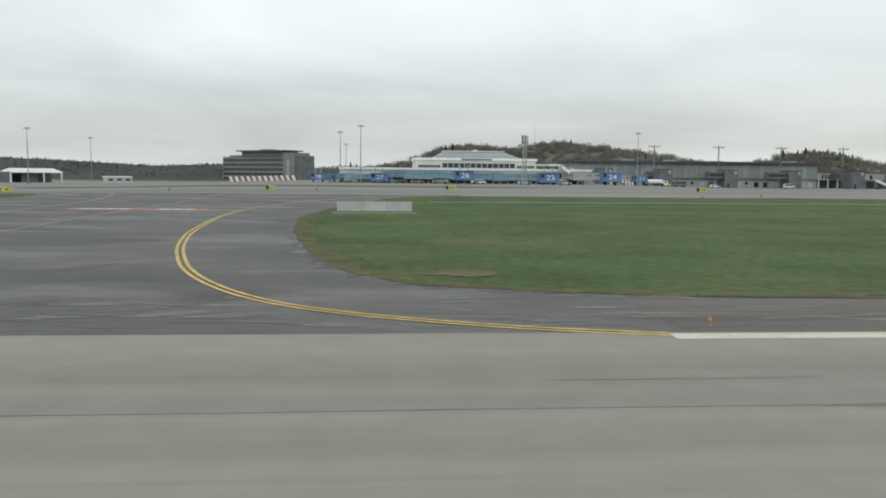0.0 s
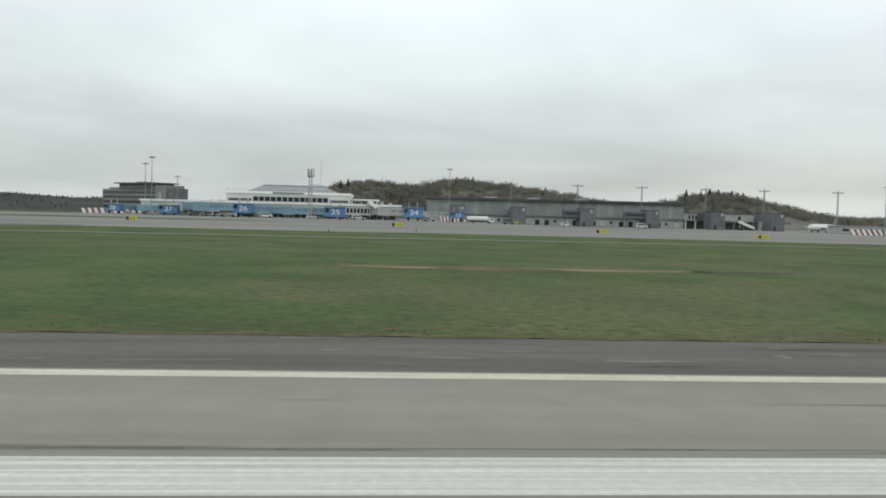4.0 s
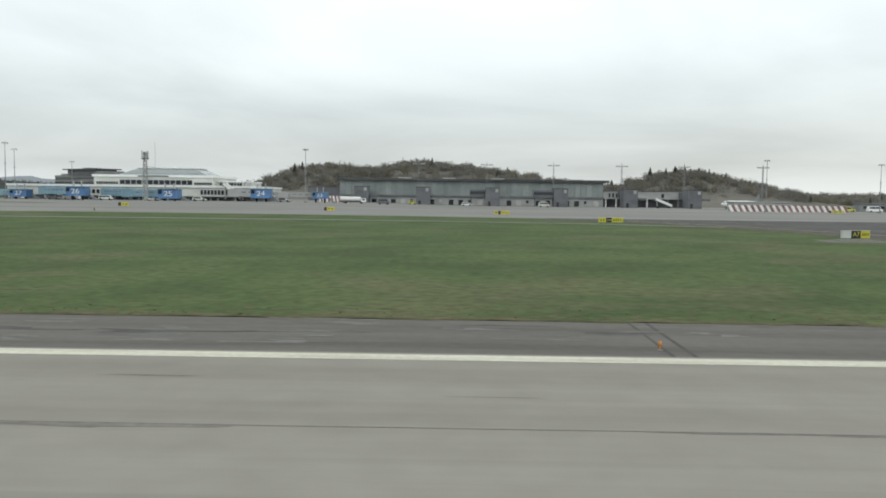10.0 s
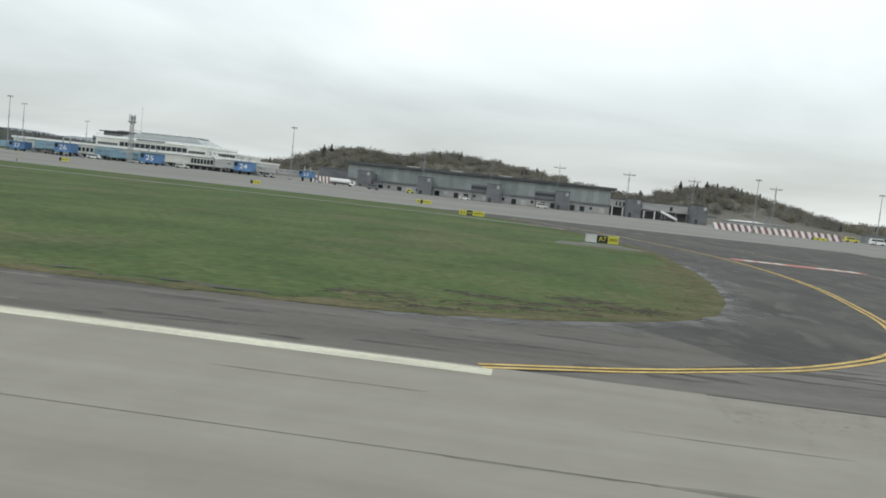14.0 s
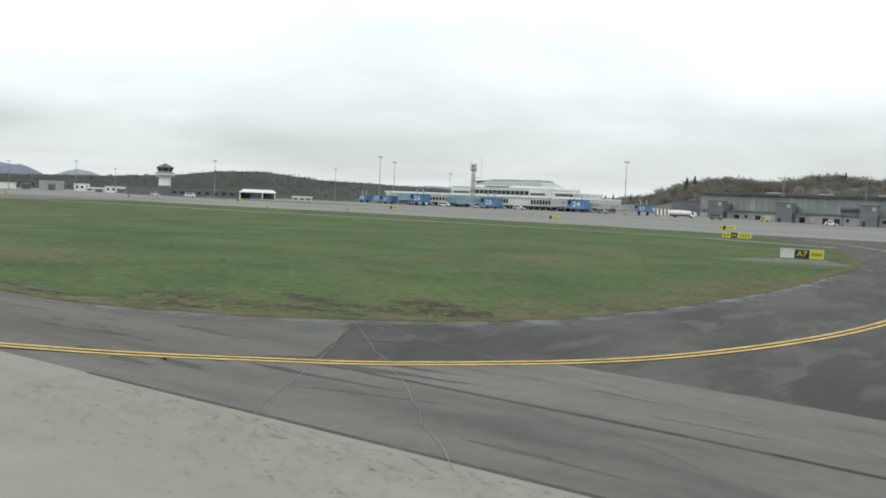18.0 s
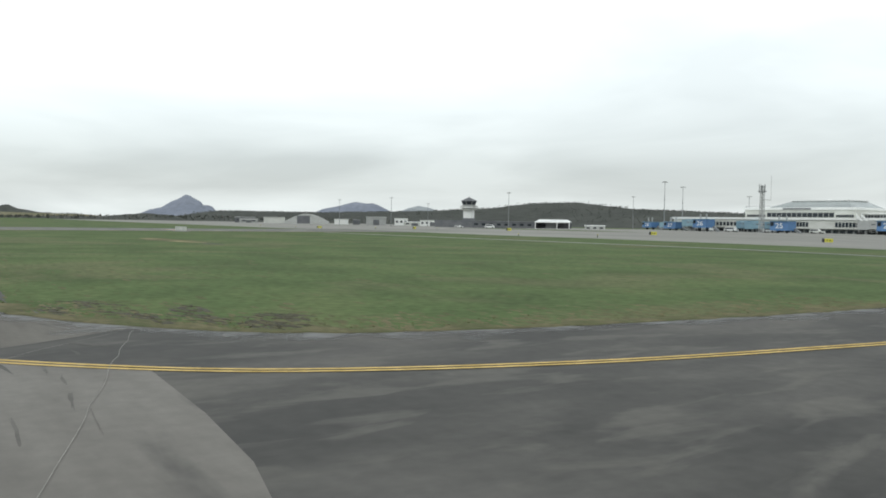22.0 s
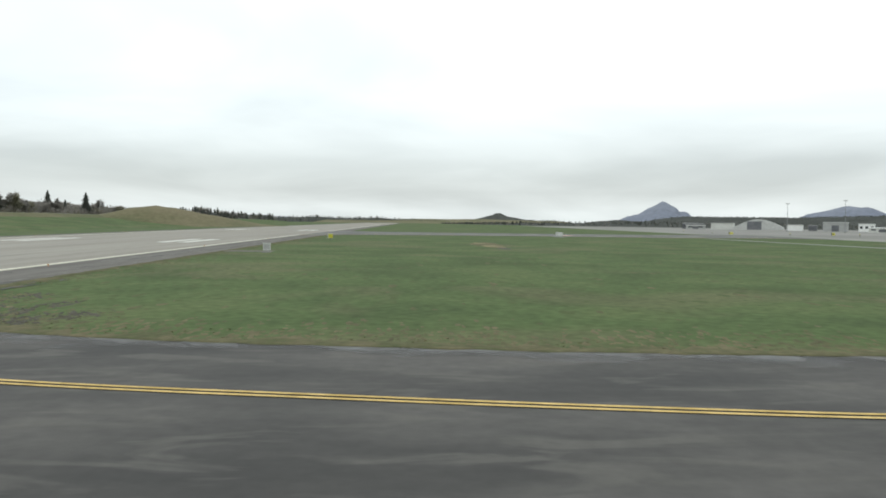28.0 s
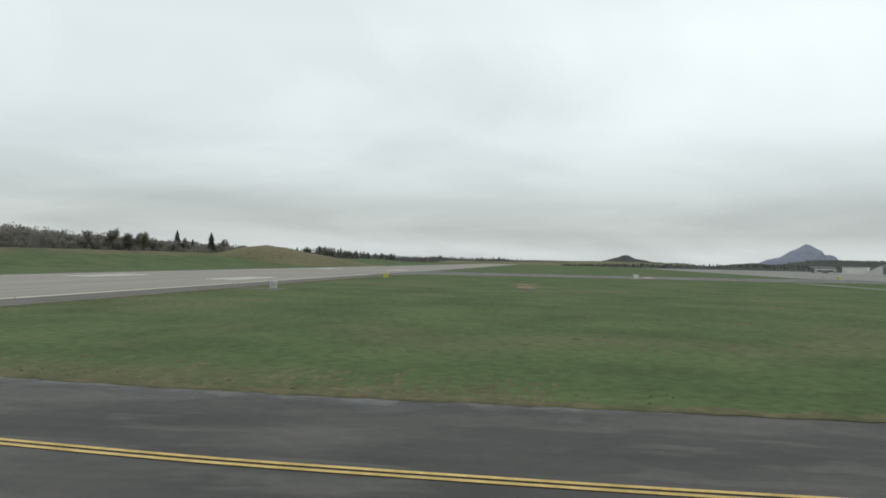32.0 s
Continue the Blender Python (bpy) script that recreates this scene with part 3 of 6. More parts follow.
EDGE_A = [(40, 22.05), (7.4, 22.2), (3.4, 23.4), (-1.2, 25.9), (-4.2, 29.1), (-6.8, 34.3), (-8.8, 40.7), (-10.9, 50.2), (-12.7, 62.6), (-14.3, 83.9), (-13.6, 102.7), (-9, 128), (0, 148)]
EDGE_B = [(178.9, 22.5), (180.9, 23.4), (182.2, 24.0), (183.8, 24.9), (185.3, 25.9), (187.0, 27.0), (188.2, 28.0), (189.5, 29.3), (190.5, 30.4), (191.4, 31.5), (192.4, 33.0), (193.3, 34.8), (194.2, 37.0), (195.0, 39.4), (195.8, 42.2), (196.5, 45.5), (197.1, 49.0), (197.7, 52.5), (198.3, 56.5), (198.8, 60.5), (199.1, 65), (199.3, 70), (199.3, 76), (199.0, 83), (198.3, 90), (196.4, 99), (193.4, 111), (189.5, 123), (184, 136), (176, 150)]
for pts in (EDGE_A[1:], EDGE_B):
    for side in (-0.16, 0.16):
        marking("taxiway_edge_line", ribbon(curve_points(pts, 1.0), 0.17, 0.040, side), M["yellow_line"], "thin yellow painted line of a double taxiway edge marking")
for pts in ([(-24, 30), (-24.4, 58.7), (-25.8, 87), (-26.5, 120), (-27, 157), (-22, 180)], [(-35, 60), (-36.4, 86.5), (-38.9, 117.7), (-44.4, 146.7), (-50, 160), (-63, 168)],
            [(214, 30), (214.4, 50), (213.4, 66), (210.5, 90), (203, 125), (188, 152)]):
    marking("taxiway_centre_line", ribbon(curve_points(pts, 2.0), 0.22, 0.040), M["faded_yellow"], "faded yellow painted taxiway guide line")
for x0, x1, y0 in ((-33.0, -18.2, 93.2), (199.8, 212.4, 87.0)):
    marking("holding_marking_ground", flat(x0, x1, y0, y0 + 3.0, 0.034), M["red_paint"], "faded red painted panel on the taxiway")
    x = x0 + 1.2
    while x < x1 - 1.2:
        if abs(x - (x0 + x1) / 2) > 1.6:
            marking("holding_marking_bar", flat(x, x + rng.uniform(0.8, 1.2), y0 + 0.35, y0 + 2.65, 0.044), M["bar_line"], "white painted block on the red panel")
        x += 1.4
# seams and cracks in the second exit
marking("asphalt_seam", ribbon(curve_points([(186, 26.7), (190, 26.6), (196, 26.4), (203, 26.0), (228, 25.4)], 1.5), 0.13, 0.032), M["asphalt"], "dark sealed seam in the old asphalt", "seam")
marking("asphalt_seam", ribbon(curve_points([(184, 22.5), (200, 22.55), (262, 22.4)], 2), 0.12, 0.036), M["worn_spot"], "dark seam where asphalt meets concrete", "seam")
for pts in ([(183.2, 32.3), (184.9, 29.6), (186.6, 26.8), (189.0, 22.4)], [(183.2, 32.3), (185.4, 30.2), (189.1, 26.7), (191.6, 24.1), (193.4, 22.2)], [(193.9, 26.2), (196.4, 24.7)], [(183.0, 32.4), (189.4, 30.3), (193.4, 29.1), (199.3, 27.2), (203.5, 25.8)]):
    marking("pale_crack", ribbon(curve_points([(x + rng.uniform(-.07, .07), y + rng.uniform(-.05, .05)) for x, y in curve_points(pts, 0.9)], 0.4), 0.015, 0.042), M["crack"], "thin pale crack in the asphalt", "crack")
marking("asphalt_patch", flat(164.0, 165.3, 21.6, 22.5, 0.037), M["asphalt"], "dark asphalt patch across the edge line", "patch")
for x0, x1 in ((151.3, 151.40), (151.85, 151.98)):
    marking("asphalt_seam", flat(x0, x1, 22.5, 28.2, 0.031), M["worn_spot"], "thin dark seam across the shoulder", "seam")


def verge(name, pts, width, mat, label, seed):
    """A ragged band of worn grass along a pavement's edge."""
    r = random.Random(seed)
    s = Solid()
    for i, (x, y) in enumerate(pts):
        x0, y0 = pts[max(0, i - 1)]
        x1, y1 = pts[min(len(pts) - 1, i + 1)]
        d = math.hypot(x1 - x0, y1 - y0) or 1
        nx, ny = -(y1 - y0) / d, (x1 - x0) / d
        a, b = r.uniform(-0.18, 0.10), width * r.uniform(0.35, 1.3)
        for o, z in ((a, 0.035), (a + 0.15, 0.06), (b * 0.6, 0.05), (b, 0.012)):
            s.v.append((x + nx * o, y + ny * o, z + height(x + nx * o, y + ny * o)))
    for i in range(len(pts) - 1):
        for k in range(3):
            s.f.append((4 * i + k, 4 * i + 4 + k, 4 * i + 5 + k, 4 * i + 1 + k))
    ob = part(name, s, mat)
    return tagged(ob, label, "grass verge", kind="stuff")


verge("grass_verge", [(x * 0.7, 28.25 + 0.10 * math.sin(x * 0.9)) for x in range(26, 243)], 0.9, M["dry"], "dry yellowish grass verge along the asphalt shoulder", 1)
verge("grass_verge", curve_points(EXIT_A_GRASS, 0.7)[::-1], 1.3, M["dry"], "dry brown grass verge round the taxiway bend", 2)
verge("grass_verge", curve_points(EXIT_B_GRASS, 0.7), 1.5, M["dry"], "dry brown grass verge round the taxiway bend", 3)


M["worn_turf"] = surf("worn_turf", [(0.105, 0.105, 0.055), (0.140, 0.128, 0.070), (0.178, 0.155, 0.09)], (0.2, 0.4, 0.5), 6, 2.0, 0.25, 0.95, spec=0.12)


def blotch(name, cx, cy, rx, ry, mat, label, seed, z=0.02):
    r = random.Random(seed)
    n = 40
    ring = []
    for i in range(n):
        a = 2 * math.pi * i / n
        k = 0.75 + 0.35 * noise.noise(Vector((math.cos(a) * 1.7, math.sin(a) * 1.7, seed))) + r.uniform(-0.08, 0.08)
        ring.append((cx + rx * k * math.cos(a), cy + ry * k * math.sin(a)))
    return sheet(name, ring, z, mat, label=label, category="bare patch")


blotch("bare_patch", 76, 63, 15, 3.4, M["worn_turf"], "brownish worn strip in the grass", 18, 0.014)
blotch("bare_patch", 87, 63.5, 8, 2.4, M["straw"], "straw coloured bare strip in the grass", 11, 0.020)
blotch("bare_patch", 97, 64, 6, 1.1, M["mud"], "dark muddy strip in the grass", 12, 0.020)
blotch("bare_patch", 70, 62.3, 5, 1.3, M["straw"], "pale bare patch in the grass", 13, 0.026)
def bend_area(r):
    p = curve_points(EXIT_B_GRASS[2:17], 1)
    i = r.randrange(len(p) - 1)
    (x0, y0), (x1, y1) = p[i], p[i + 1]
    d, o = math.hypot(x1 - x0, y1 - y0), 0.2 + abs(r.gauss(0, 2.6))
    t = r.random()
    return x0 + (x1 - x0) * t - (y1 - y0) / d * o, y0 + (y1 - y0) * t + (x1 - x0) / d * o, 0.9


blotch("bare_patch", 3.6, 35.6, 2.2, 1.6, M["worn_turf"], "brown bare patch beside the taxiway bend", 14)


def clods(name, spots, n, seed, label):
    """Torn lumps of earth."""
    r = random.Random(seed)
    s = Solid()
    for _ in range(n):
        cx, cy, rx, ry = r.choice(spots)
        x, y = cx + r.gauss(0, rx), cy + r.gauss(0, ry)
        a, h = 0.03 + 0.14 * r.random() ** 2, r.uniform(0.006, 0.03)
        k, lean = r.uniform(1.2, 6.0), r.gauss(.35, .35)
        ring = [(x + a * k * math.cos(t) * r.uniform(0.7, 1.2), y + a * k * lean * math.cos(t) + a * math.sin(t) * r.uniform(0.7, 1.2), 0.0) for t in (0, 1.05, 2.1, 3.15, 4.2, 5.25)]
        top = [(x + (px - x) * 0.5, y + (py - y) * 0.5, h * r.uniform(0.7, 1.2)) for px, py, _ in ring]
        s.prism(ring, top)
    tagged(part(name, s, M["mud"]), label, "earth", kind="stuff")


clods("torn_turf", [(174.6, 32.6, 0.9, 0.45), (178.6, 33.0, 1.1, 0.5), (180.5, 33.5, 1.2, 0.4), (183.6, 36.6, 0.9, 0.5), (185.0, 36.8, 0.5, 0.5), (178.2, 35.7, 0.9, 0.35), (182.0, 38.3, 0.8, 0.4), (181.3, 35.3, 1.1, 0.35), (176.3, 31.0, 0.9, 0.25), (178.6, 30.6, 0.6, 0.15), (170.0, 28.9, 0.6, 0.1)], 520, 3, "dark lumps of torn muddy turf by the taxiway bend")


# ---- tufts of grass ----
def tufts(name, n, area, mat, label, seed, size):
    r = random.Random(seed)
    s = Solid()
    made = 0
    while made < n:
        x, y = area(r)
        made += 1
        h, w = size * r.uniform(0.5, 1.3), size * r.uniform(0.8, 2.0)
        for k in range(4):
            a = r.uniform(0, math.pi)
            dx, dy = w * math.cos(a), w * math.sin(a)
            ox, oy, z = r.uniform(-0.1, 0.1), r.uniform(-0.1, 0.1), height(x, y)
            s.add([(x - dx, y - dy, z), (x + dx, y + dy, z), (x + ox, y + oy, z + h)], [(0, 1, 2)])
    tagged(part(name, s, mat), label, "grass tufts", kind="stuff")


def edge_area(r):
    c = r.random()
    if c < 0.4:
        return r.uniform(18, 166), 28.3 + abs(r.gauss(0, 1.1))
    p = curve_points(EXIT_B_GRASS if c < 0.8 else EXIT_A_GRASS, 3)
    i = r.randrange(len(p) - 1)
    t, o = r.random(), 0.15 + abs(r.gauss(0, 1.4))
    (x0, y0), (x1, y1) = p[i], p[i + 1]
    d = math.hypot(x1 - x0, y1 - y0)
    sg = 1 if c < 0.8 else -1
    return x0 + (x1 - x0) * t - sg * (y1 - y0) / d * o, y0 + (y1 - y0) * t + sg * (x1 - x0) / d * o


def turf(name, n, area, mat, label, seed, size, long):
    """Low worn cushions of turf, each a shallow uneven dome."""
    r = random.Random(seed)
    s = Solid()
    for _ in range(n):
        x, y, k = area(r)
        a, q = size * k * r.uniform(0.4, 1.3), r.uniform(1.0, long)
        ring = []
        for i in range(7):
            t = i * 0.898
            px, py = x + a * q * math.cos(t) * r.uniform(0.6, 1.25), y + a * math.sin(t) * r.uniform(0.6, 1.25)
            ring.append((px, py, height(px, py) - 0.005))
        s.add(ring + [(x, y, height(x, y) + 0.018)], [(i, (i + 1) % 7, 7) for i in range(7)])
    tagged(part(name, s, mat), label, "turf", kind="stuff")


def worn_area(r):
    x, y = edge_area(r)
    c = r.random()
    if c < 0.35:
        return r.uniform(20, 165), 28.4 + abs(r.gauss(0, 2.4)), 1.0
    return x, y, 0.7


def open_area(r):
    y = 30 + 80 * r.random() ** 1.6
    return r.uniform(12, 180), y, 0.6 + y / 50


turf("worn_turf", 3200, worn_area, M["dry"], "worn straw coloured turf along the pavement edges", 31, 0.16, 4.0)
turf("brown_turf", 1500, bend_area, M["worn_turf"], "brown worn turf round the taxiway bend", 34, 0.15, 4.5)
turf("lush_turf", 1500, open_area, M["lush"], "darker lush cushions in the airfield grass", 32, 0.20, 3.5)
turf("pale_turf", 700, open_area, M["dry"], "pale dry cushions in the airfield grass", 33, 0.16, 5.0)
tufts("edge_tufts", 1200, edge_area, M["dry"], "tufts of dry grass along the pavement edges", 21, 0.03)


# ---- airfield signs and lights ----
def text_mesh(body, size):
    cu = bpy.data.curves.new("text", "FONT")
    cu.body, cu.size, cu.align_x, cu.align_y, cu.extrude = body, size, "CENTER", "CENTER", 0.01
    tmp = new("text_tmp", cu)
    dg = bpy.context.evaluated_depsgraph_get()
    me = bpy.data.meshes.new_from_object(tmp.evaluated_get(dg))
    bpy.data.objects.remove(tmp)
    bpy.data.curves.remove(cu)
    return me


def letters(body, size, mat, parent, x, y, z, wide=1.0, name="lettering", label=""):
    """Upright lettering that faces the runway."""
    me = text_mesh(body, size)
    me.transform(Matrix.Translation((x, y, z)) @ Matrix.Rotation(radians(90), 4, "X") @ Matrix.Diagonal((wide, 1, 1, 1)))
    me.materials.clear()
    me.materials.append(mat)
    return part(name, me, mat, parent, label)


def bars(parent, mat, x0, x1, y, z0, z1, n):
    for i in range(n):
        a = x0 + (x1 - x0) * (i + 0.28) / n
        b = x0 + (x1 - x0) * (i + 0.72) / n
        part("bar", B(a, b, y - 0.01, y, z0, z1), mat, parent)


def panel_sign(label, at, turn, panels, h, foot=0.25, slab=True):
    """A row of panels on short posts over a concrete slab. panels: (width, material, text or number of bars, ink)."""
    root = thing("airfield_sign", label, "sign", at=at, turn=turn)
    w = sum(p[0] for p in panels)
    if slab:
        part("slab", Solid().prism([(-w / 2 - .5, -.9, -.05), (w / 2 + .5, -.9, -.05), (w / 2 + .5, .9, -.05), (-w / 2 - .5, .9, -.05)],
                                   [(-w / 2 - .45, -.85, .09), (w / 2 + .45, -.85, .09), (w / 2 + .45, .85, .09), (-w / 2 - .45, .85, .09)]), M["path"], root, "pale concrete slab")
    x = -w / 2
    for pw, mat, text, ink in panels:
        p = part("panel", Solid().box(x + .02, x + pw - .02, -.11, .11, foot, foot + h), mat, root)
        part("top_rail", B(x, x + pw, -.13, .13, foot + h, foot + h + .04), M["boardgrey"], p)
        if isinstance(text, str) and text:
            letters(text, h * 0.9, ink, p, x + pw / 2, -.13, foot + h / 2)
        elif text:
            bars(p, ink, x + pw * .12, x + pw * .88, -.12, foot + h * .32, foot + h * .66, text)
        x += pw
    k = max(2, int(w / 1.2))
    for i in range(k):
        px = -w / 2 + w * (i + .5) / k
        part("leg", Solid().cyl(px, 0, 0.0, foot, .04, n=6), M["steel"], root)
    return root


panel_sign("yellow, black and grey taxiway sign on a concrete slab", (186.8, 87.4, 0), 16, [(1.15, M["boardgrey"], 0, None), (1.15, M["black"], "A7", M["sign_yellow"]), (1.15, M["sign_yellow"], 5, M["black"])], 0.76)
panel_sign("long pale grey back of an airfield sign on a slab", (0.0, 88.6, 0), 3, [(2.6, M["boardgrey"], 0, None), (2.6, M["boardgrey"], 0, None), (2.6, M["boardgrey"], 0, None)], 0.95)
panel_sign("yellow direction sign with a black middle panel in the grass", (170.2, 133, 0), 8, [(1.2, M["sign_yellow"], 2, M["black"]), (0.9, M["black"], 2, M["sign_yellow"]), (1.9, M["sign_yellow"], 4, M["black"])], 0.75, slab=False)
panel_sign("yellow direction sign beside the far taxiway", (155.7, 184, height(155.7, 184)), 0, [(0.9, M["sign_yellow"], 1, M["black"]), (0.6, M["black"], 0, None), (1.9, M["sign_yellow"], 3, M["black"])], 0.75, slab=False)
for x, y, w in ((118, 182, 1.7), (16.5, 182, 1.6), (72.8, 182, 1.7), (-68, 160, 3.0), (-21, 172, 1.2), (268, 270, 4.2)):
    panel_sign("small yellow sign with a black panel beside the far taxiway", (x, y, height(x, y)), 0, [(0.6, M["black"], 0, None), (w, M["sign_yellow"], 2, M["black"])], 0.75, slab=False)
# boards close to the runway edge, square to it
sg = panel_sign("narrow yellow and grey sign board seen edge on, on a slab", (118.2, 34.0, 0), -86, [(0.9, M["boardgrey"], 0, None)], 0.82, 0.22, slab=False)
part("slab", B(-.45, .45, -.25, 1.15, -.03, .07), M["path"], sg, "pale concrete slab")
part("face_sheet", B(-.40, .40, -.125, -.115, .28, .98), M["sign_yellow"], sg, "yellow face sheet")
letters("-17", .38, M["black"], sg, 0, -.13, .62)
part("back_sheet", B(-.34, .34, .115, .13, .32, .94), M["lightgrey"], sg, "plain grey back of the board")
sg = panel_sign("small pale grey sign board in the grass", (50.8, 34.3, 0), -70, [(1.0, M["boardgrey"], 0, None)], 0.85, slab=False)
part("face_sheet", B(-.46, .46, .115, .13, .28, 1.04), M["sign_yellow"], sg, "yellow face sheet")
part("red_mark", B(0.16, 0.28, -.13, -.115, .55, .85), M["dull_red"], sg, "small faded red mark")
sheet("sign_pad", [(113.4, 28.0), (117.6, 28.0), (117.5, 34.4), (113.8, 34.3)], 0.024, M["shoulder"], label="square asphalt pad beside the sign", category="pavement")
sheet("sign_pad", [(182.0, 82.6), (191.9, 83.4), (191.6, 88.6), (182.6, 87.8)], 0.016, M["old_asphalt"], label="asphalt pad under the taxiway sign", category="pavement")


def runway_light(x, y, col="orange"):
    root = thing("runway_edge_light", "small orange runway edge light on a short stem", "light", "runway edge lights", (x, y, 0))
    part("base", Solid().cyl(0, 0, 0, .04, .10, .09, 10), M["darkgrey"], root)
    part("stem", Solid().cyl(0, 0, .04, .17, .02, n=8), M["orange"], root)
    part("head", Solid().cyl(0, 0, .17, .21, .05, .06, 10).cyl(0, 0, .21, .27, .06, .035, 10), M["orange"], root, "orange lens head")
    return root


first_light = runway_light(103.2, 22.95)
for x, y in ((8.9, 23.3), (55.8, 22.95), (151.2, 23.4), (-80, 23.0), (300, 23.0)) + tuple((x, -23.6) for x in range(-100, 301, 50)):
    copy_thing(first_light, pose(x, y, 0))


def marker(x, y, dark):
    root = thing("taxiway_marker", "small taxiway edge marker post", "marker", "taxiway edge markers", (x, y, height(x, y)))
    part("post", Solid().cyl(0, 0, 0, .55, .09, .07, 8), M["black"] if dark else M["orange"], root)
    part("cap", Solid().cyl(0, 0, .55, .75, .12, .10, 8), M["sign_yellow"] if dark else M["orange"], root)


for x, y, d in ((-12, 175, True), (76, 160, True), (60, 150, True), (-40, 168, True), (-150, 170, True), (-100, 165, True)):
    marker(x, y, d)


# ---- terminal area ----
def floodlight_mast(x, y, top, group="floodlight masts"):
    z = height(x, y)
    root = thing("floodlight_mast", "tall thin grey floodlight mast with a ring of lamps on top", "mast", group, (x, y, z))
    h = top - z
    part("pole", Solid().cyl(0, 0, 0, h, .19, .08, 8), M["steel"], root)
    part("base", Solid().cyl(0, 0, 0, .5, .6, .6, 8), M["path"], root)
    for zz, r in ((h - .15, .8), (h * .62, .35)):
        part("platform", Solid().cyl(0, 0, zz, zz + .15, r, r, 10), M["darkgrey"], root)
    for i in range(6):
        a = i * math.pi / 3
        part("lamp", Solid().beam((.8 * math.cos(a), .8 * math.sin(a), h - .1), (1.0 * math.cos(a), 1.0 * math.sin(a), h - .4), .15), M["boardgrey"], root)


for x, y, top in ((-4.6, 275.5, 20.2), (-12, 295, 19.1), (92.9, 290.4, 19.9), (253.4, 292, 18.0), (295.2, 296.8, 17.2), (-114, 286.5, 18.5), (-128.6, 392, 19.8),
                  (-205, 272, 16.9), (-263, 268, 16.4), (-244, 323, 15), (-11.5, 338, 16.5)):
    floodlight_mast(x, y, top)


def cross_mast(x, y, top):
    root = thing("cross_mast", "slender grey apron mast with a crosswise lamp bar", "mast", "cross masts", (x, y, 0))
    for sx, sy in ((-1, -1), (1, -1), (1, 1), (-1, 1)):
        part("chord", Solid().beam((.40 * sx, .40 * sy, 0), (.18 * sx, .18 * sy, top), .045), M["steel"], root)
    part("bracing", zigzag(top, .40, .18, 12, .025), M["steel"], root)
    part("lamp_bar", Solid().beam((-2.6, 0, top - .9), (2.6, 0, top - .9), .10), M["steel"], root)
    for x0 in (-2.4, -1.3, 1.3, 2.4):
        part("lamp", B(x0 - .35, x0 + .35, -.3, .3, top - .75, top - .4), M["boardgrey"], root)
    part("rod", Solid().cyl(0, 0, top, top + 1.0, .05, n=6), M["steel"], root)


def zigzag(h, r0, r1, n, t):
    s = Solid()
    c = ((-1, -1), (1, -1), (1, 1), (-1, 1))
    for i in range(n):
        za, zb = h * i / n, h * (i + 1) / n
        ra, rb = r0 + (r1 - r0) * i / n, r0 + (r1 - r0) * (i + 1) / n
        for k in range(4):
            a, b = c[k], c[(k + 1) % 4]
            if (i + k) % 2:
                a, b = b, a
            s.beam((a[0] * ra, a[1] * ra, za), (b[0] * rb, b[1] * rb, zb), t)
    return s


for x, y in ((128.4, 376.6), (159.1, 376.6), (189.2, 376.6), (220, 377.6), (248.1, 377.6), (282, 374)):
    cross_mast(x, y, 19.3)


def lattice_tower(x, y, top):
    z = height(x, y)
    root = thing("antenna_tower", "pale grey lattice antenna tower with aerials on top", "tower", at=(x, y, z))
    h = top - z
    for sx, sy in ((-1, -1), (1, -1), (1, 1), (-1, 1)):
        part("leg", Solid().beam((.62 * sx, .62 * sy, 0), (.38 * sx, .38 * sy, h), .08), M["lightgrey"], root)
    part("bracing", zigzag(h, .62, .38, 18, .055), M["lightgrey"], root)
    part("platform", B(-1.0, 1.0, -1.0, 1.0, h - 2.0, h - 1.8), M["midgrey"], root)
    for i in range(5):
        a = i * 1.257
        part("aerial", Solid().cyl(.95 * math.cos(a), .95 * math.sin(a), h - 2.4, h + .2 + .3 * (i % 2), .13, n=6), M["midgrey"], root)
    part("arm", Solid().beam((0, 0, h - 4.5), (3.2, 0, h - 4.8), .08), M["lightgrey"], root)
    part("whip", Solid().cyl(3.2, 0, h - 5, h + 3.2, .05, n=6), M["lightgrey"], root)


lattice_tower(47.2, 262.4, 16.8)


def window_row(parent, x0, x1, y, z0, z1, n, gap=.18, mat="window", name="window"):
    w = (x1 - x0) / n
    for i in range(n):
        a, b = x0 + w * (i + gap / 2), x0 + w * (i + 1 - gap / 2)
        f = part(name, B(a - .06, b + .06, y - .10, y + .1, z0 - .06, z1 + .06), M["midgrey"], parent)
        part("pane", B(a, b, y - .13, y - .09, z0, z1), M[mat], f)


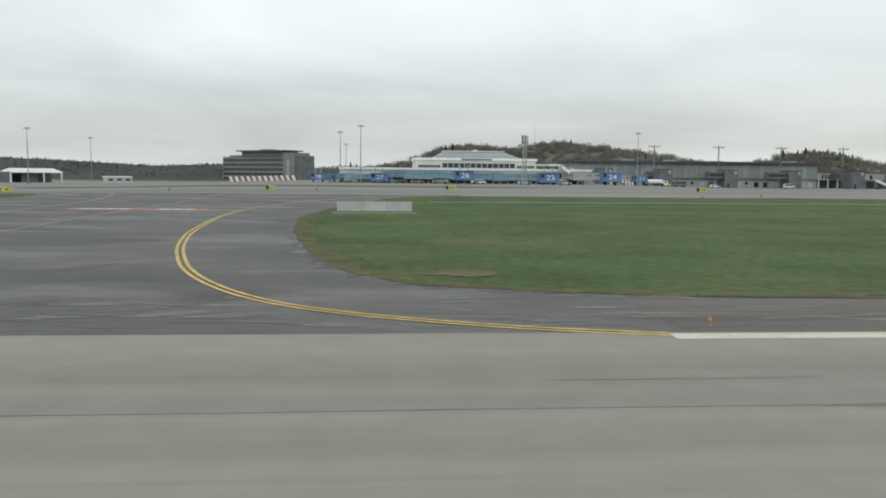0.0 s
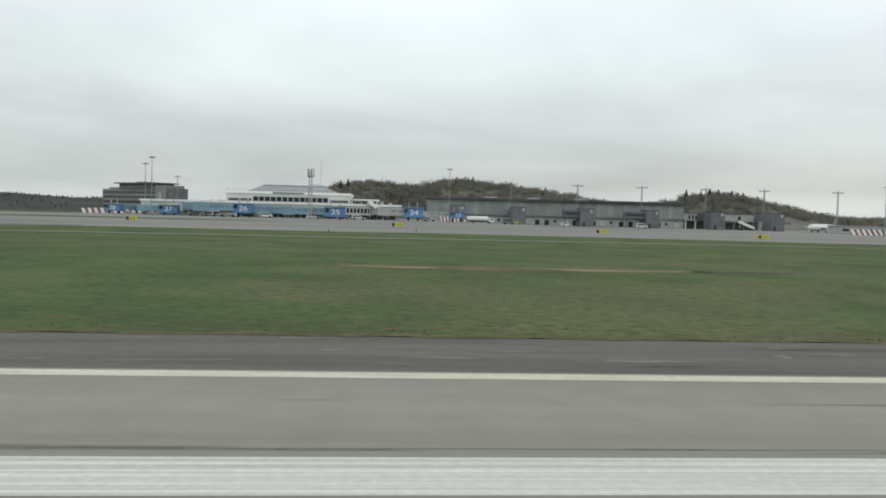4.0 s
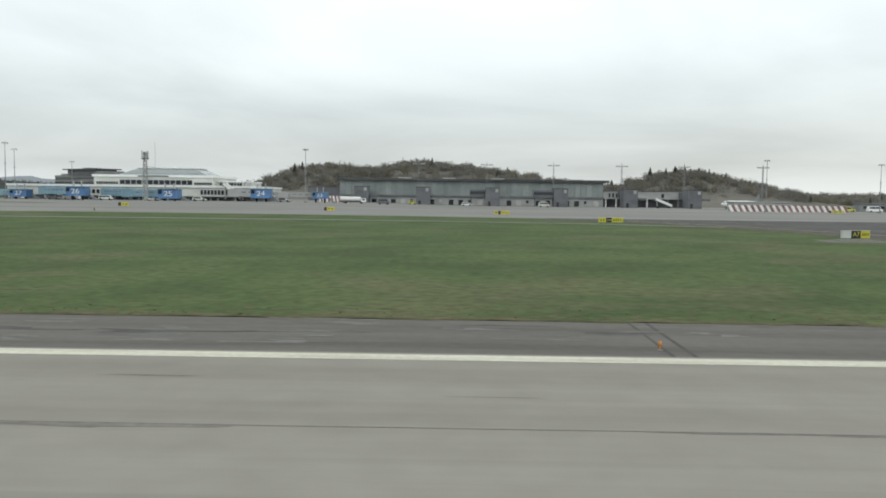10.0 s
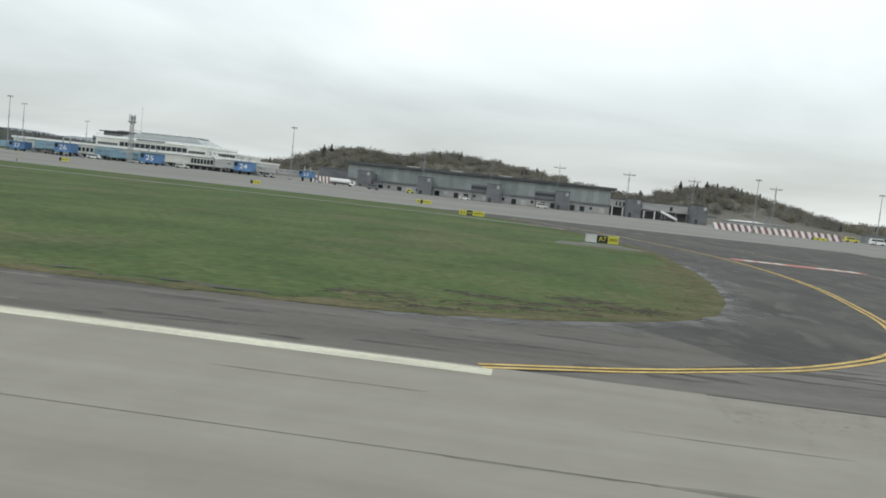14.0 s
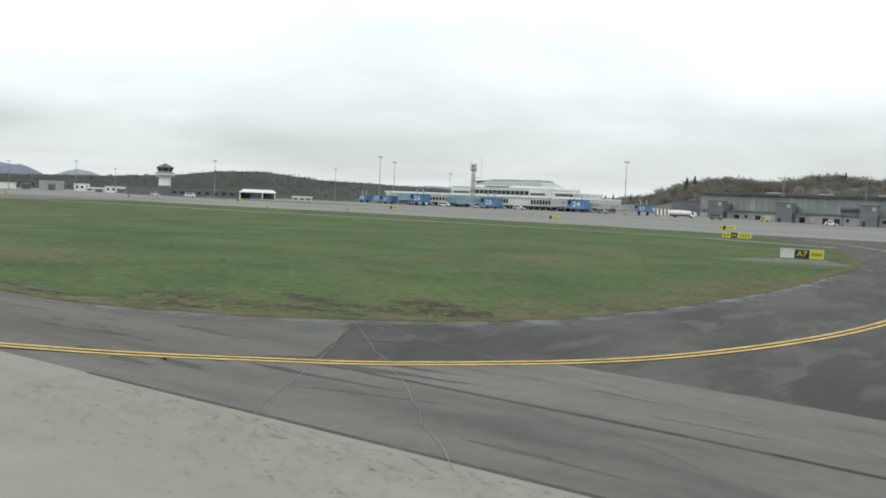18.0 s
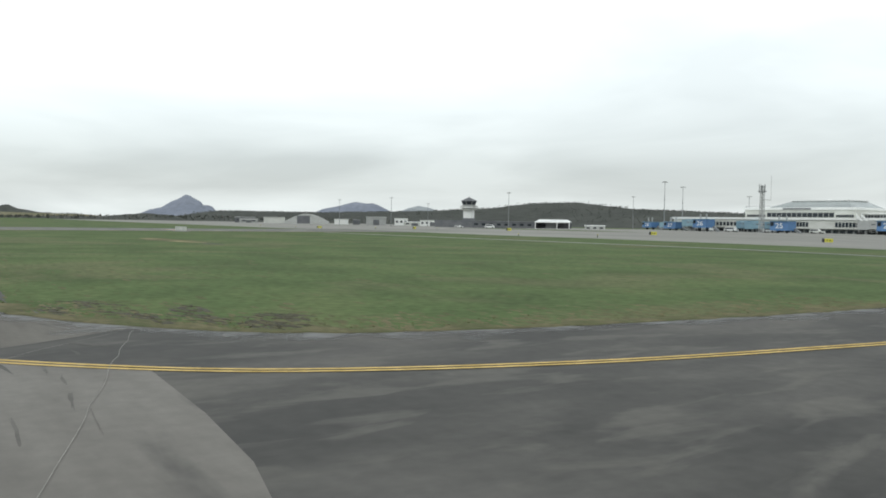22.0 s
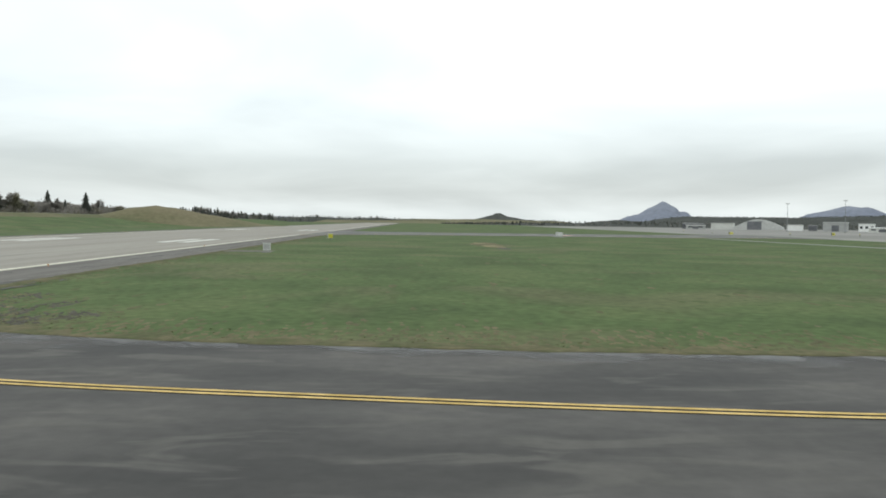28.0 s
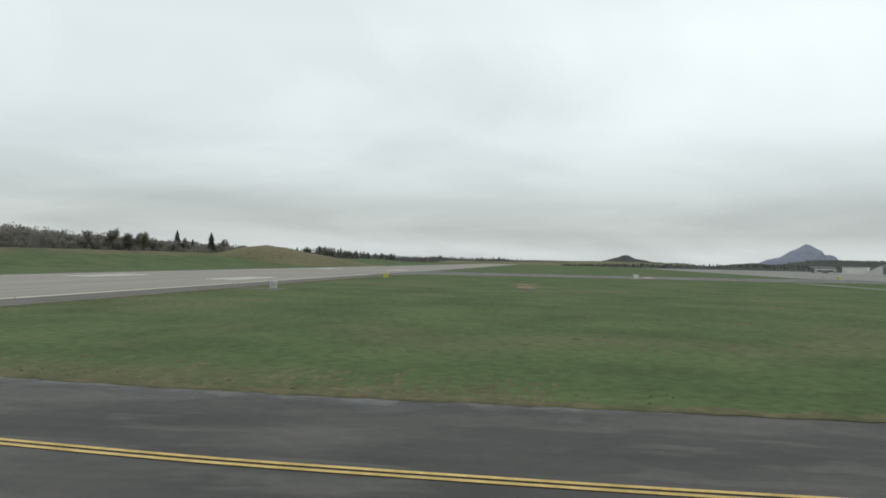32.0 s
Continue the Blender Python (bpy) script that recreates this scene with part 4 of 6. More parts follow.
def white_terminal():
    root = thing("terminal_building", "white stepped airport terminal with ribbon windows and a glazed roof storey", "building")
    z = 1.2
    part("ground_storey", B(-6, 74, 291.5, 330, 0.2, 3.0), M["midgrey"], root, "recessed grey ground storey")
    part("lower_storey", B(-12, 76, 290, 330, 3.0, 6.3), M["offwhite"], root, "off-white lower storey")
    part("lower_roof_edge", B(-12.4, 76.4, 289.4, 330, 6.05, 6.75), M["white"], root, "bright white roof edge")
    part("upper_storey", B(14.7, 58, 299, 330, 6.75, 10.0), M["offwhite"], root, "off-white upper storey")
    part("upper_roof_edge", B(14.2, 58.5, 298.4, 330, 9.7, 10.5), M["white"], root, "bright white roof edge")
    part("roof_storey", Solid().prism([(21, 304, 10.5), (54, 304, 10.5), (54, 326, 10.5), (21, 326, 10.5)], [(26, 312, 13.2), (48, 312, 13.2), (48, 324, 13.2), (26, 324, 13.2)]), M["curtain"], root, "sloping glazed roof storey")
    part("roof_cap", B(25.6, 48.4, 311.6, 324.4, 13.2, 13.5), M["white"], root)
    part("roof_dome", Solid().cyl(38, 317, 13.5, 14.0, 1.5, .5, 12), M["white"], root)
    part("nameboard", B(31, 42, 298.2, 298.38, 9.8, 10.3), M["darkgrey"], root, "dark lettering strip too small to read")
    window_row(root, 24, 50.5, 298.95, 7.1, 8.6, 13)
    window_row(root, 15.5, 23.5, 298.95, 7.1, 7.9, 9, .35)
    window_row(root, 51, 57.5, 298.95, 7.1, 7.9, 8, .35)
    window_row(root, 27, 46.5, 289.95, 3.7, 5.2, 17, .35)
    window_row(root, 56, 73, 289.95, 3.7, 5.2, 14, .35)
    window_row(root, 2, 24, 289.95, 3.7, 5.0, 14, .4)
    window_row(root, 6, 72, 291.45, 1.3, 2.6, 26, .3)
    for i in range(5):
        x = 60 + i * 3.0
        part("roof_vent", B(x, x + 1.2, 303, 305, 6.75, 7.6 + .4 * (i % 2)), M["lightgrey"], root)
    wing = part("east_wing", B(58, 68, 303, 330, 6.75, 8.3), M["offwhite"], root)
    part("wing_roof", B(57.6, 68.6, 302.4, 330, 8.3, 8.65), M["white"], wing)
    window_row(root, 59, 67.5, 302.95, 7.1, 7.9, 8, .35)
    part("railing", Solid().box(14.7, 58, 299, 299.1, 11.0, 11.1).box(15, 15.1, 299, 299.1, 10.5, 11.1).box(57, 57.1, 299, 299.1, 10.5, 11.1), M["steel"], root)


white_terminal()


def gate(num, x, y, wide, z0, z1, bridge, mat):
    """A boarding bridge: blue cab on a dark bogie, with its corridor back to the terminal."""
    z = height(x, y)
    root = thing("boarding_bridge", f"boarding bridge with blue cab numbered {num} on wheeled bogie", "boarding bridge", "boarding bridges")
    cab = part("cab", Solid().prism([(x - wide / 2, y - 2.2, z0), (x + wide / 2, y - 2.2, z0), (x + wide / 2, y + 2.4, z0), (x - wide / 2, y + 2.4, z0)],
                                    [(x - wide / 2, y - 2.0, z1), (x + wide / 2, y - 2.0, z1), (x + wide / 2, y + 2.4, z1), (x - wide / 2, y + 2.4, z1)]), M["blue"], root, "blue painted cab")
    letters(num, (z1 - z0) * 0.78, M["white"], cab, x + wide * .04, y - 2.26, (z0 + z1) / 2, 1.25, "gate_number", "white gate number")
    part("cab_window", B(x - wide * .46, x - wide * .30, y - 2.3, y - 2.1, z0 + (z1 - z0) * .5, z1 - .3), M["window"], root)
    part("bellows", B(x - wide * .42, x + wide * .42, y + 2.4, y + 3.0, z0 + .1, z1 + .1), M["black"], root, "dark folded bellows behind the cab")
    part("cab_roof", B(x - wide / 2 - .2, x + wide / 2 + .2, y - 2.5, y + 2.6, z1, z1 + .2), M["teal"], root)
    for sx in (-1, 1):
        part("bogie_leg", B(x + sx * 1.6 - .35, x + sx * 1.6 + .35, y - .4, y + .4, z + .5, z0), M["black"], root)
        part("wheel", wheel(x + sx * 1.6, y, z + .55, .55, .4), M["tyre"], root)
        part("lift_post", B(x + sx * wide * .22 - .14, x + sx * wide * .22 + .14, y - .2, y + .2, z1 + .2, z1 + 1.9), M["lightgrey"], root)
    part("stairs", Solid().beam((x + wide / 2 + .2, y + 1.5, z0 + .4), (x + wide / 2 + 2.4, y + 1.5, z), .35), M["steel"], root)
    px, py = x, y + 2.4
    for i, (qx, qy) in enumerate(bridge):
        d = Vector((qx - px, qy - py, 0))
        n = Vector((-d.y, d.x, 0)).normalized() * (1.5 + .15 * i)
        lo, hi = z0 + .5 + .1 * i, z1 - .3 + .2 * i
        part("corridor", Solid().prism([(px + n.x, py + n.y, lo), (px - n.x, py - n.y, lo), (qx - n.x, qy - n.y, lo), (qx + n.x, qy + n.y, lo)],
                                       [(px + n.x, py + n.y, hi), (px - n.x, py - n.y, hi), (qx - n.x, qy - n.y, hi), (qx + n.x, qy + n.y, hi)]), M[mat], root)
        cor = part("corridor_roof", Solid().prism([(px + n.x * 1.05, py + n.y * 1.05, hi), (px - n.x * 1.05, py - n.y * 1.05, hi), (qx - n.x * 1.05, qy - n.y * 1.05, hi), (qx + n.x * 1.05, qy + n.y * 1.05, hi)],
                                                  [(px + n.x, py + n.y, hi + .22), (px - n.x, py - n.y, hi + .22), (qx - n.x, qy - n.y, hi + .22), (qx + n.x, qy + n.y, hi + .22)]), M[mat], root)
        m = max(2, int(d.length / 2.2))
        for k in range(m):
            t0, t1 = (k + .2) / m, (k + .8) / m
            sgn = -1 if n.y > 0 else 1
            ax, ay, bx, by = px + d.x * t0 + sgn * n.x * 1.02, py + d.y * t0 + sgn * n.y * 1.02, px + d.x * t1 + sgn * n.x * 1.02, py + d.y * t1 + sgn * n.y * 1.02
            zl, zh = lo + (hi - lo) * .58, lo + (hi - lo) * .74
            part("corridor_window", Solid().prism([(ax, ay, zl), (bx, by, zl), (bx, by + .06, zl), (ax, ay + .06, zl)], [(ax, ay, zh), (bx, by, zh), (bx, by + .06, zh), (ax, ay + .06, zh)]), M["darkgrey"], root)
        part("corridor_rib", B(qx - 1.9, qx + 1.9, qy - 1.9, qy + 1.9, lo - .2, hi + .25), M[mat], root)
        part("column", Solid().cyl(qx, qy, height(qx, qy), lo, .35, n=8), M["lightgrey"], root)
        px, py = qx, qy


def wheel(x, y, z, r, w):
    s = Solid()
    ring = [(math.cos(2 * math.pi * i / 12), math.sin(2 * math.pi * i / 12)) for i in range(12)]
    return s.prism([(x - w / 2, y + r * c, z + r * q) for c, q in ring], [(x + w / 2, y + r * c, z + r * q) for c, q in ring])


gate("27", 1.5, 273.7, 5.6, 2.2, 4.6, [(-8, 281), (-11, 290)], "teal")
gate("28", -19, 284, 4.6, 2.4, 4.5, [(-14, 292)], "teal")
gate("26", 27.5, 258.3, 5.6, 2.8, 5.6, [(12, 270), (4, 290)], "teal")
gate("25", 55.0, 262.2, 6.2, 2.3, 5.2, [(40, 268), (28, 280), (26, 290)], "teal")
gate("24", 80.0, 279.6, 6.4, 2.7, 5.7, [(70, 284), (68, 290)], "lightgrey")
gate("23", 96.6, 299.2, 5.0, 2.7, 4.9, [(84, 297), (74, 300)], "lightgrey")


def long_terminal():
    root = thing("pier_building", "long grey-green glazed pier building with a dark flat roof", "building")
    part("base_wall", B(91, 214, 389, 408, -.2, 4.0), M["lightgrey"], root, "pale grey concrete ground storey")
    part("beam_band", B(90.7, 214.2, 388.4, 389.0, 3.7, 4.5), M["darkgrey"], root, "dark band under the glazing")
    n = 46
    w = 123 / n
    for i in range(n):
        x = 91 + i * w
        p = part("glass_panel", B(x + .05, x + w - .05, 388.6, 389.0, 4.5, 11.0), M["curtain"], root)
        part("mullion", B(x - .08, x + .08, 388.45, 388.6, 4.5, 11.0), M["midgrey"], p)
    part("core", B(91, 214, 389.0, 408, 4.0, 11.2), M["midgrey"], root)
    part("roof", Solid().prism([(90, 386.6, 11.2), (216, 386.6, 11.2), (216, 409, 11.2), (90, 409, 11.2)], [(89.8, 386.2, 12.3), (216.4, 386.2, 12.3), (216.4, 409, 12.3), (89.8, 409, 12.3)]), M["roofdark"], root, "dark overhanging flat roof")
    for x in (118, 139, 162, 199):
        part("roof_hatch", B(x, x + 6.0, 392, 395, 12.3, 12.75), M["offwhite"], root)
    for i in range(26):
        x = 97 + i * 4.5
        part("service_door" if i % 3 else "service_window", B(x, x + (2.2 if i % 3 else 1.2), 388.85, 389.05, .2 if i % 3 else 1.4, 2.6), M["boardgrey"] if i % 4 == 1 else M["window"], root)
    # lower pier to the east
    part("low_pier", B(214, 254, 389, 402, 3.9, 7.4), M["lightgrey"], root, "low pale grey pier on columns")
    part("low_pier_roof", B(213.6, 254.4, 388.6, 402, 7.4, 7.8), M["roofdark"], root)
    window_row(root, 216, 221, 388.95, 4.6, 6.4, 3, .6)
    window_row(root, 226, 229, 388.95, 4.6, 6.4, 2, .7)
    window_row(root, 240, 243, 388.95, 4.6, 6.4, 1, .6)
    for i in range(9):
        part("column", B(215 + i * 4.8, 215.5 + i * 4.8, 389.3, 389.8, -.1, 3.9), M["white"] if i < 5 else M["midgrey"], root)
    part("back_wall", B(214, 254, 395, 396, -.1, 3.9), M["darkgrey"], root)


long_terminal()


def pier_head(x, y, arm):
    root = thing("pier_stairhead", "dark grey boxy stair tower with a linking arm to the pier", "stair tower", "pier stair towers", (x, y, 0))
    part("tower", B(-3.1, 3.1, -4, 4, -.2, 8.0), M["darkgrey"], root)
    part("parapet", B(-3.2, 3.2, -4.1, 4.1, 8.0, 8.2), M["black"], root)
    part("tower_window", B(1.2, 2.4, -4.08, -3.98, 6.2, 7.6), M["lightgrey"], root)
    part("door", B(-2.0, -.9, -4.08, -3.98, -.1, 2.1), M["black"], root)
    if arm:
        part("arm", B(-3.1 - arm, -3.1, -2.5, 2.0, 4.3, 7.3), M["darkgrey"], root)
        part("arm_glass", B(-2.9 - arm, -3.3, -2.62, -2.5, 5.2, 6.5), M["window"], root)
        part("arm_leg", B(-2.6 - arm, -2.1 - arm, -1, -.5, 0, 4.3), M["darkgrey"], root)
    part("link", B(-1.6, 1.6, 4.0, 19, 4.6, 7.2), M["darkgrey"], root)
    part("right_canopy", B(3.1, 7.5, -1.5, 2.5, 3.4, 4.3), M["darkgrey"], root)


for x, arm in ((103.5, 0), (130.8, 0), (161.5, 7), (191.6, 9), (222.4, 0), (250.5, 0)):
    pier_head(x, 371 if x < 200 else 372, arm)


def office():
    root = thing("office_block", "grey five-storey office block with dark window bands", "building", at=(-84, 472, 0), turn=-36)
    part("main_body", B(0, 50, 0, 11, 0, 13.4), M["midgrey"], root)
    part("top_storey", B(15, 45, -.6, 11, 13.4, 16.2), M["darkgrey"], root)
    part("top_roof", B(12.5, 48, -2.4, 12, 16.2, 16.8), M["roofdark"], root, "overhanging dark roof")
    part("east_tower", B(46, 54, -2, 10, 0, 15.4), M["midgrey"], root)
    part("tower_annex", B(54, 58, -1, 9, 0, 13.8), M["darkgrey"], root)
    part("tower_stripe", B(48.6, 50.4, -2.15, -2.0, 0, 12.0), M["lightgrey"], root, "pale stairwell strip")
    part("roof_plant", B(3, 11, 2, 9, 13.4, 14.3), M["midgrey"], root)
    part("roof_plant", B(26, 33, 2, 9, 16.8, 17.4), M["midgrey"], root)
    for k in range(5):
        z = 1.0 + k * 2.5
        band = part("window_band", B(.5, 45.5, -.15, 0, z, z + 1.15), M["window"], root)
        for i in range(19):
            part("mullion", B(.5 + i * 2.5, .7 + i * 2.5, -.22, -.14, z, z + 1.15), M["midgrey"], band)
        part("spandrel", B(.2, 45.8, -.35, 0, z + 1.2, z + 1.45), M["midgrey"], root)


office()


def control_tower():
    root = thing("control_tower", "white control tower with wide balcony and dark glazed cab", "tower", at=(-192.8, 319.1, 0), turn=32)
    part("base_building", B(-20, 18, -6, 8, 0, 4.2), M["darkgrey"], root, "low dark base building")
    part("shaft", B(-2.6, 2.6, -2.6, 2.6, 0, 11.0), M["white"], root)
    part("shaft_cladding", B(-3.0, 3.0, -3.0, 3.0, 2.2, 5.6), M["darkgrey"], root)
    for z, r, h, mat in ((10.6, 5.6, .5, "offwhite"), (11.6, 6.2, .9, "white"), (12.7, 5.8, .35, "lightgrey")):
        part("balcony", Solid().cyl(0, 0, z, z + h, r - .2, r, 8), M[mat], root)
    part("cab_base", Solid().cyl(0, 0, 11.1, 13.6, 4.4, 4.2, 8), M["lightgrey"], root)
    cab = part("cab_glass", Solid().cyl(0, 0, 13.6, 15.8, 3.9, 4.8, 8), M["window"], root, "outward sloping dark cab glazing")
    for i in range(8):
        a = 2 * math.pi * i / 8
        part("cab_post", Solid().beam((3.95 * math.cos(a), 3.95 * math.sin(a), 13.6), (4.85 * math.cos(a), 4.85 * math.sin(a), 15.8), .09), M["lightgrey"], cab)
    part("eaves", Solid().cyl(0, 0, 15.8, 16.2, 5.2, 5.0, 8), M["darkgrey"], root)
    part("roof", Solid().cyl(0, 0, 16.2, 18.0, 4.8, .8, 8), M["darkgrey"], root, "hipped dark roof")
    part("roof_light", Solid().cyl(0, 0, 18.0, 18.6, .3, .2, 8), M["lightgrey"], root)


control_tower()


def open_shed():
    root = thing("open_shed", "open-fronted shed with a bright white roof on posts", "shed", at=(-131, 331.8, 0), turn=41.6)
    part("roof", Solid().prism([(-9.6, -5.5, 4.0), (9.6, -5.5, 4.0), (9.6, 5.5, 4.0), (-9.6, 5.5, 4.0)], [(-7.6, -1.5, 5.4), (7.6, -1.5, 5.4), (7.6, 1.5, 5.4), (-7.6, 1.5, 5.4)]), M["white"], root, "bright white hipped roof")
    part("fascia", B(-9.6, 9.6, -5.55, -5.4, 3.6, 4.0), M["white"], root)
    part("back_wall", B(-9.4, 9.4, 5.0, 5.4, 0, 4.0), M["darkgrey"], root)
    part("side_wall", B(-9.4, -9.0, -5.2, 5.4, 0, 4.0), M["darkgrey"], root)
    part("inner_partition", B(-4, 2.0, -1, -.7, 0, 3.6), M["midgrey"], root)
    for x in (-9.2, 2.6, 9.2):
        part("post", B(x - .22, x + .22, -5.4, -5.0, 0, 4.0), M["white"], root)


open_shed()


def low_building(name, label, x, y, turn, w, d, h, mat, roof="roofdark", windows=0, door=0):
    root = thing(name, label, "building", at=(x, y, height(x, y)), turn=turn)
    part("wall", B(-w / 2, w / 2, 0, d, 0, h), M[mat], root)
    part("roof", Solid().prism([(-w / 2 - .3, -.3, h), (w / 2 + .3, -.3, h), (w / 2 + .3, d + .3, h), (-w / 2 - .3, d + .3, h)],
                               [(-w / 2 - .3, -.3, h + .3), (w / 2 + .3, -.3, h + .3), (w / 2 + .3, d + .3, h + .45), (-w / 2 - .3, d + .3, h + .45)]), M[roof], root)
    for i in range(windows):
        a = -w / 2 + w * (i + .25) / windows
        part("window", B(a, a + w * .5 / windows, -.06, .02, h * .42, h * .75), M["window"], root)
    for i in range(door):
        a = -w / 2 + w * (i + .5) / door - w * .15
        part("door", B(a, a + min(5, w * .3), -.08, .02, 0, h * .7), M["darkgrey"], root)
    return root


def hangar():
    root = thing("hangar", "pale grey arched hangar with a large dark door", "hangar", at=(-378.5, 299, 0), turn=65)
    n, w, h = 16, 34, 7.5
    prof = [(-w / 2 + w * i / n, .8 + (h - .8) * math.sin(math.pi * (0.06 + 0.88 * i / n)) ** 1.2) for i in range(n + 1)]
    lo = [(x, 0, z) for x, z in prof] + [(w / 2, 0, 0), (-w / 2, 0, 0)]
    part("shell", Solid().prism(lo, [(x, 40, z) for x, _, z in lo]), M["offwhite"], root)
    part("front_rim", Solid().prism([(x * 1.01, -.5, z * 1.02) for x, _, z in lo], [(x * 1.01, 0, z * 1.02) for x, _, z in lo]), M["boardgrey"], root)
    part("door", B(-7.6, 2.2, -.75, -.5, 0, 5.6), M["darkgrey"], root, "large dark hangar door")
    part("door_lintel", B(-8.2, 2.8, -.85, -.5, 5.6, 6.2), M["midgrey"], root)
    part("annex", B(-33, -17.4, 2, 20, 0, 4.4), M["offwhite"], root)
    part("annex_roof", B(-33.4, -17.4, 1.6, 20.4, 4.4, 4.7), M["boardgrey"], root)


hangar()
for a in (("site_office", "low white building with a dark end bay beside the hangar", -323.5, 300.5, 62, 10, 8, 3.5, "white", "offwhite", 0, 0),
          ("garage", "low dark garage bay joined to the white building", -318.3, 310.0, 62, 5, 8, 3.3, "darkgrey", "midgrey", 0, 1),
          ("workshop", "pale grey workshop with a shallow roof", -293, 312, 60, 14, 12, 5.4, "lightgrey", "boardgrey", 0, 1),
          ("workshop", "white workshop with small windows", -284, 327, 60, 9, 8, 4.6, "white", "offwhite", 3, 0),
          ("store", "low building with a yellowish base", -268, 328, 58, 15, 8, 2.4, "offwhite", "white", 3, 1),
          ("depot", "white flat-roofed depot with a row of windows", -256, 336, 57, 19, 8, 3.6, "white", "offwhite", 6, 1),
          ("annex", "low pale sheds in front of the wood", -405, 262, 68, 14, 6, 2.6, "lightgrey", "offwhite", 2, 1),
          ("depot", "low dark depot building under the control tower", -165, 326, 45, 40, 10, 3.6, "darkgrey", "roofdark", 9, 0),
          ("cabin", "small white cabin on the apron", -98, 330.8, 40, 10, 3, 2.2, "boardgrey", "white", 3, 0),
          ("shed", "small grey shed far behind the grass", -421.8, 265.6, 70, 16, 8, 4.0, "darkgrey", "lightgrey", 2, 1),
          ("service_block", "low grey service block behind the barrier", 262, 318, 0, 22, 8, 3.0, "lightgrey", "midgrey", 4, 1),
          ("service_block", "low dark service building behind the barrier", 318, 330, -8, 26, 8, 3.0, "midgrey", "roofdark", 5, 1),
          ("service_block", "dark warehouse between the two terminal buildings", 84, 400, 0, 20, 12, 6.5, "darkgrey", "roofdark", 0, 0)):
    low_building(*a)


def barrier(x0, y0, x1, y1, n, h, label, lean=.5):
    root = thing("blast_fence", label, "barrier", "striped barriers")
    for i in range(n):
        t0, t1 = i / n, (i + 1) / n
        ax, ay, bx, by = x0 + (x1 - x0) * t0, y0 + (y1 - y0) * t0, x0 + (x1 - x0) * t1, y0 + (y1 - y0) * t1
        z = height(ax, ay)
        dx = (bx - ax) * lean * 1.6
        lo = [(ax, ay, z + .1), (bx, by, z + .1), (bx, by + .12, z + .1), (ax, ay + .12, z + .1)]
        hi = [(ax - dx, ay + .7, z + h), (bx - dx, by + .7, z + h), (bx - dx, by + .82, z + h), (ax - dx, ay + .82, z + h)]
        part("board", Solid().prism(lo, hi), M["dull_red"] if i % 2 else M["stripe_white"], root)
        if i % 3 == 0:
            part("prop", Solid().beam((ax, ay + 2.0, z), (ax - dx, ay + .8, z + h * .9), .06), M["steel"], root)


barrier(241.1, 291.1, 284.5, 296.8, 38, 2.3, "long red and white striped barrier of leaning boards")
barrier(92.5, 322, 104.5, 324.5, 18, 2.6, "short red and white striped barrier beside the pier")
barrier(-66, 390, -36, 400, 24, 2.4, "red and white striped barrier below the office block")


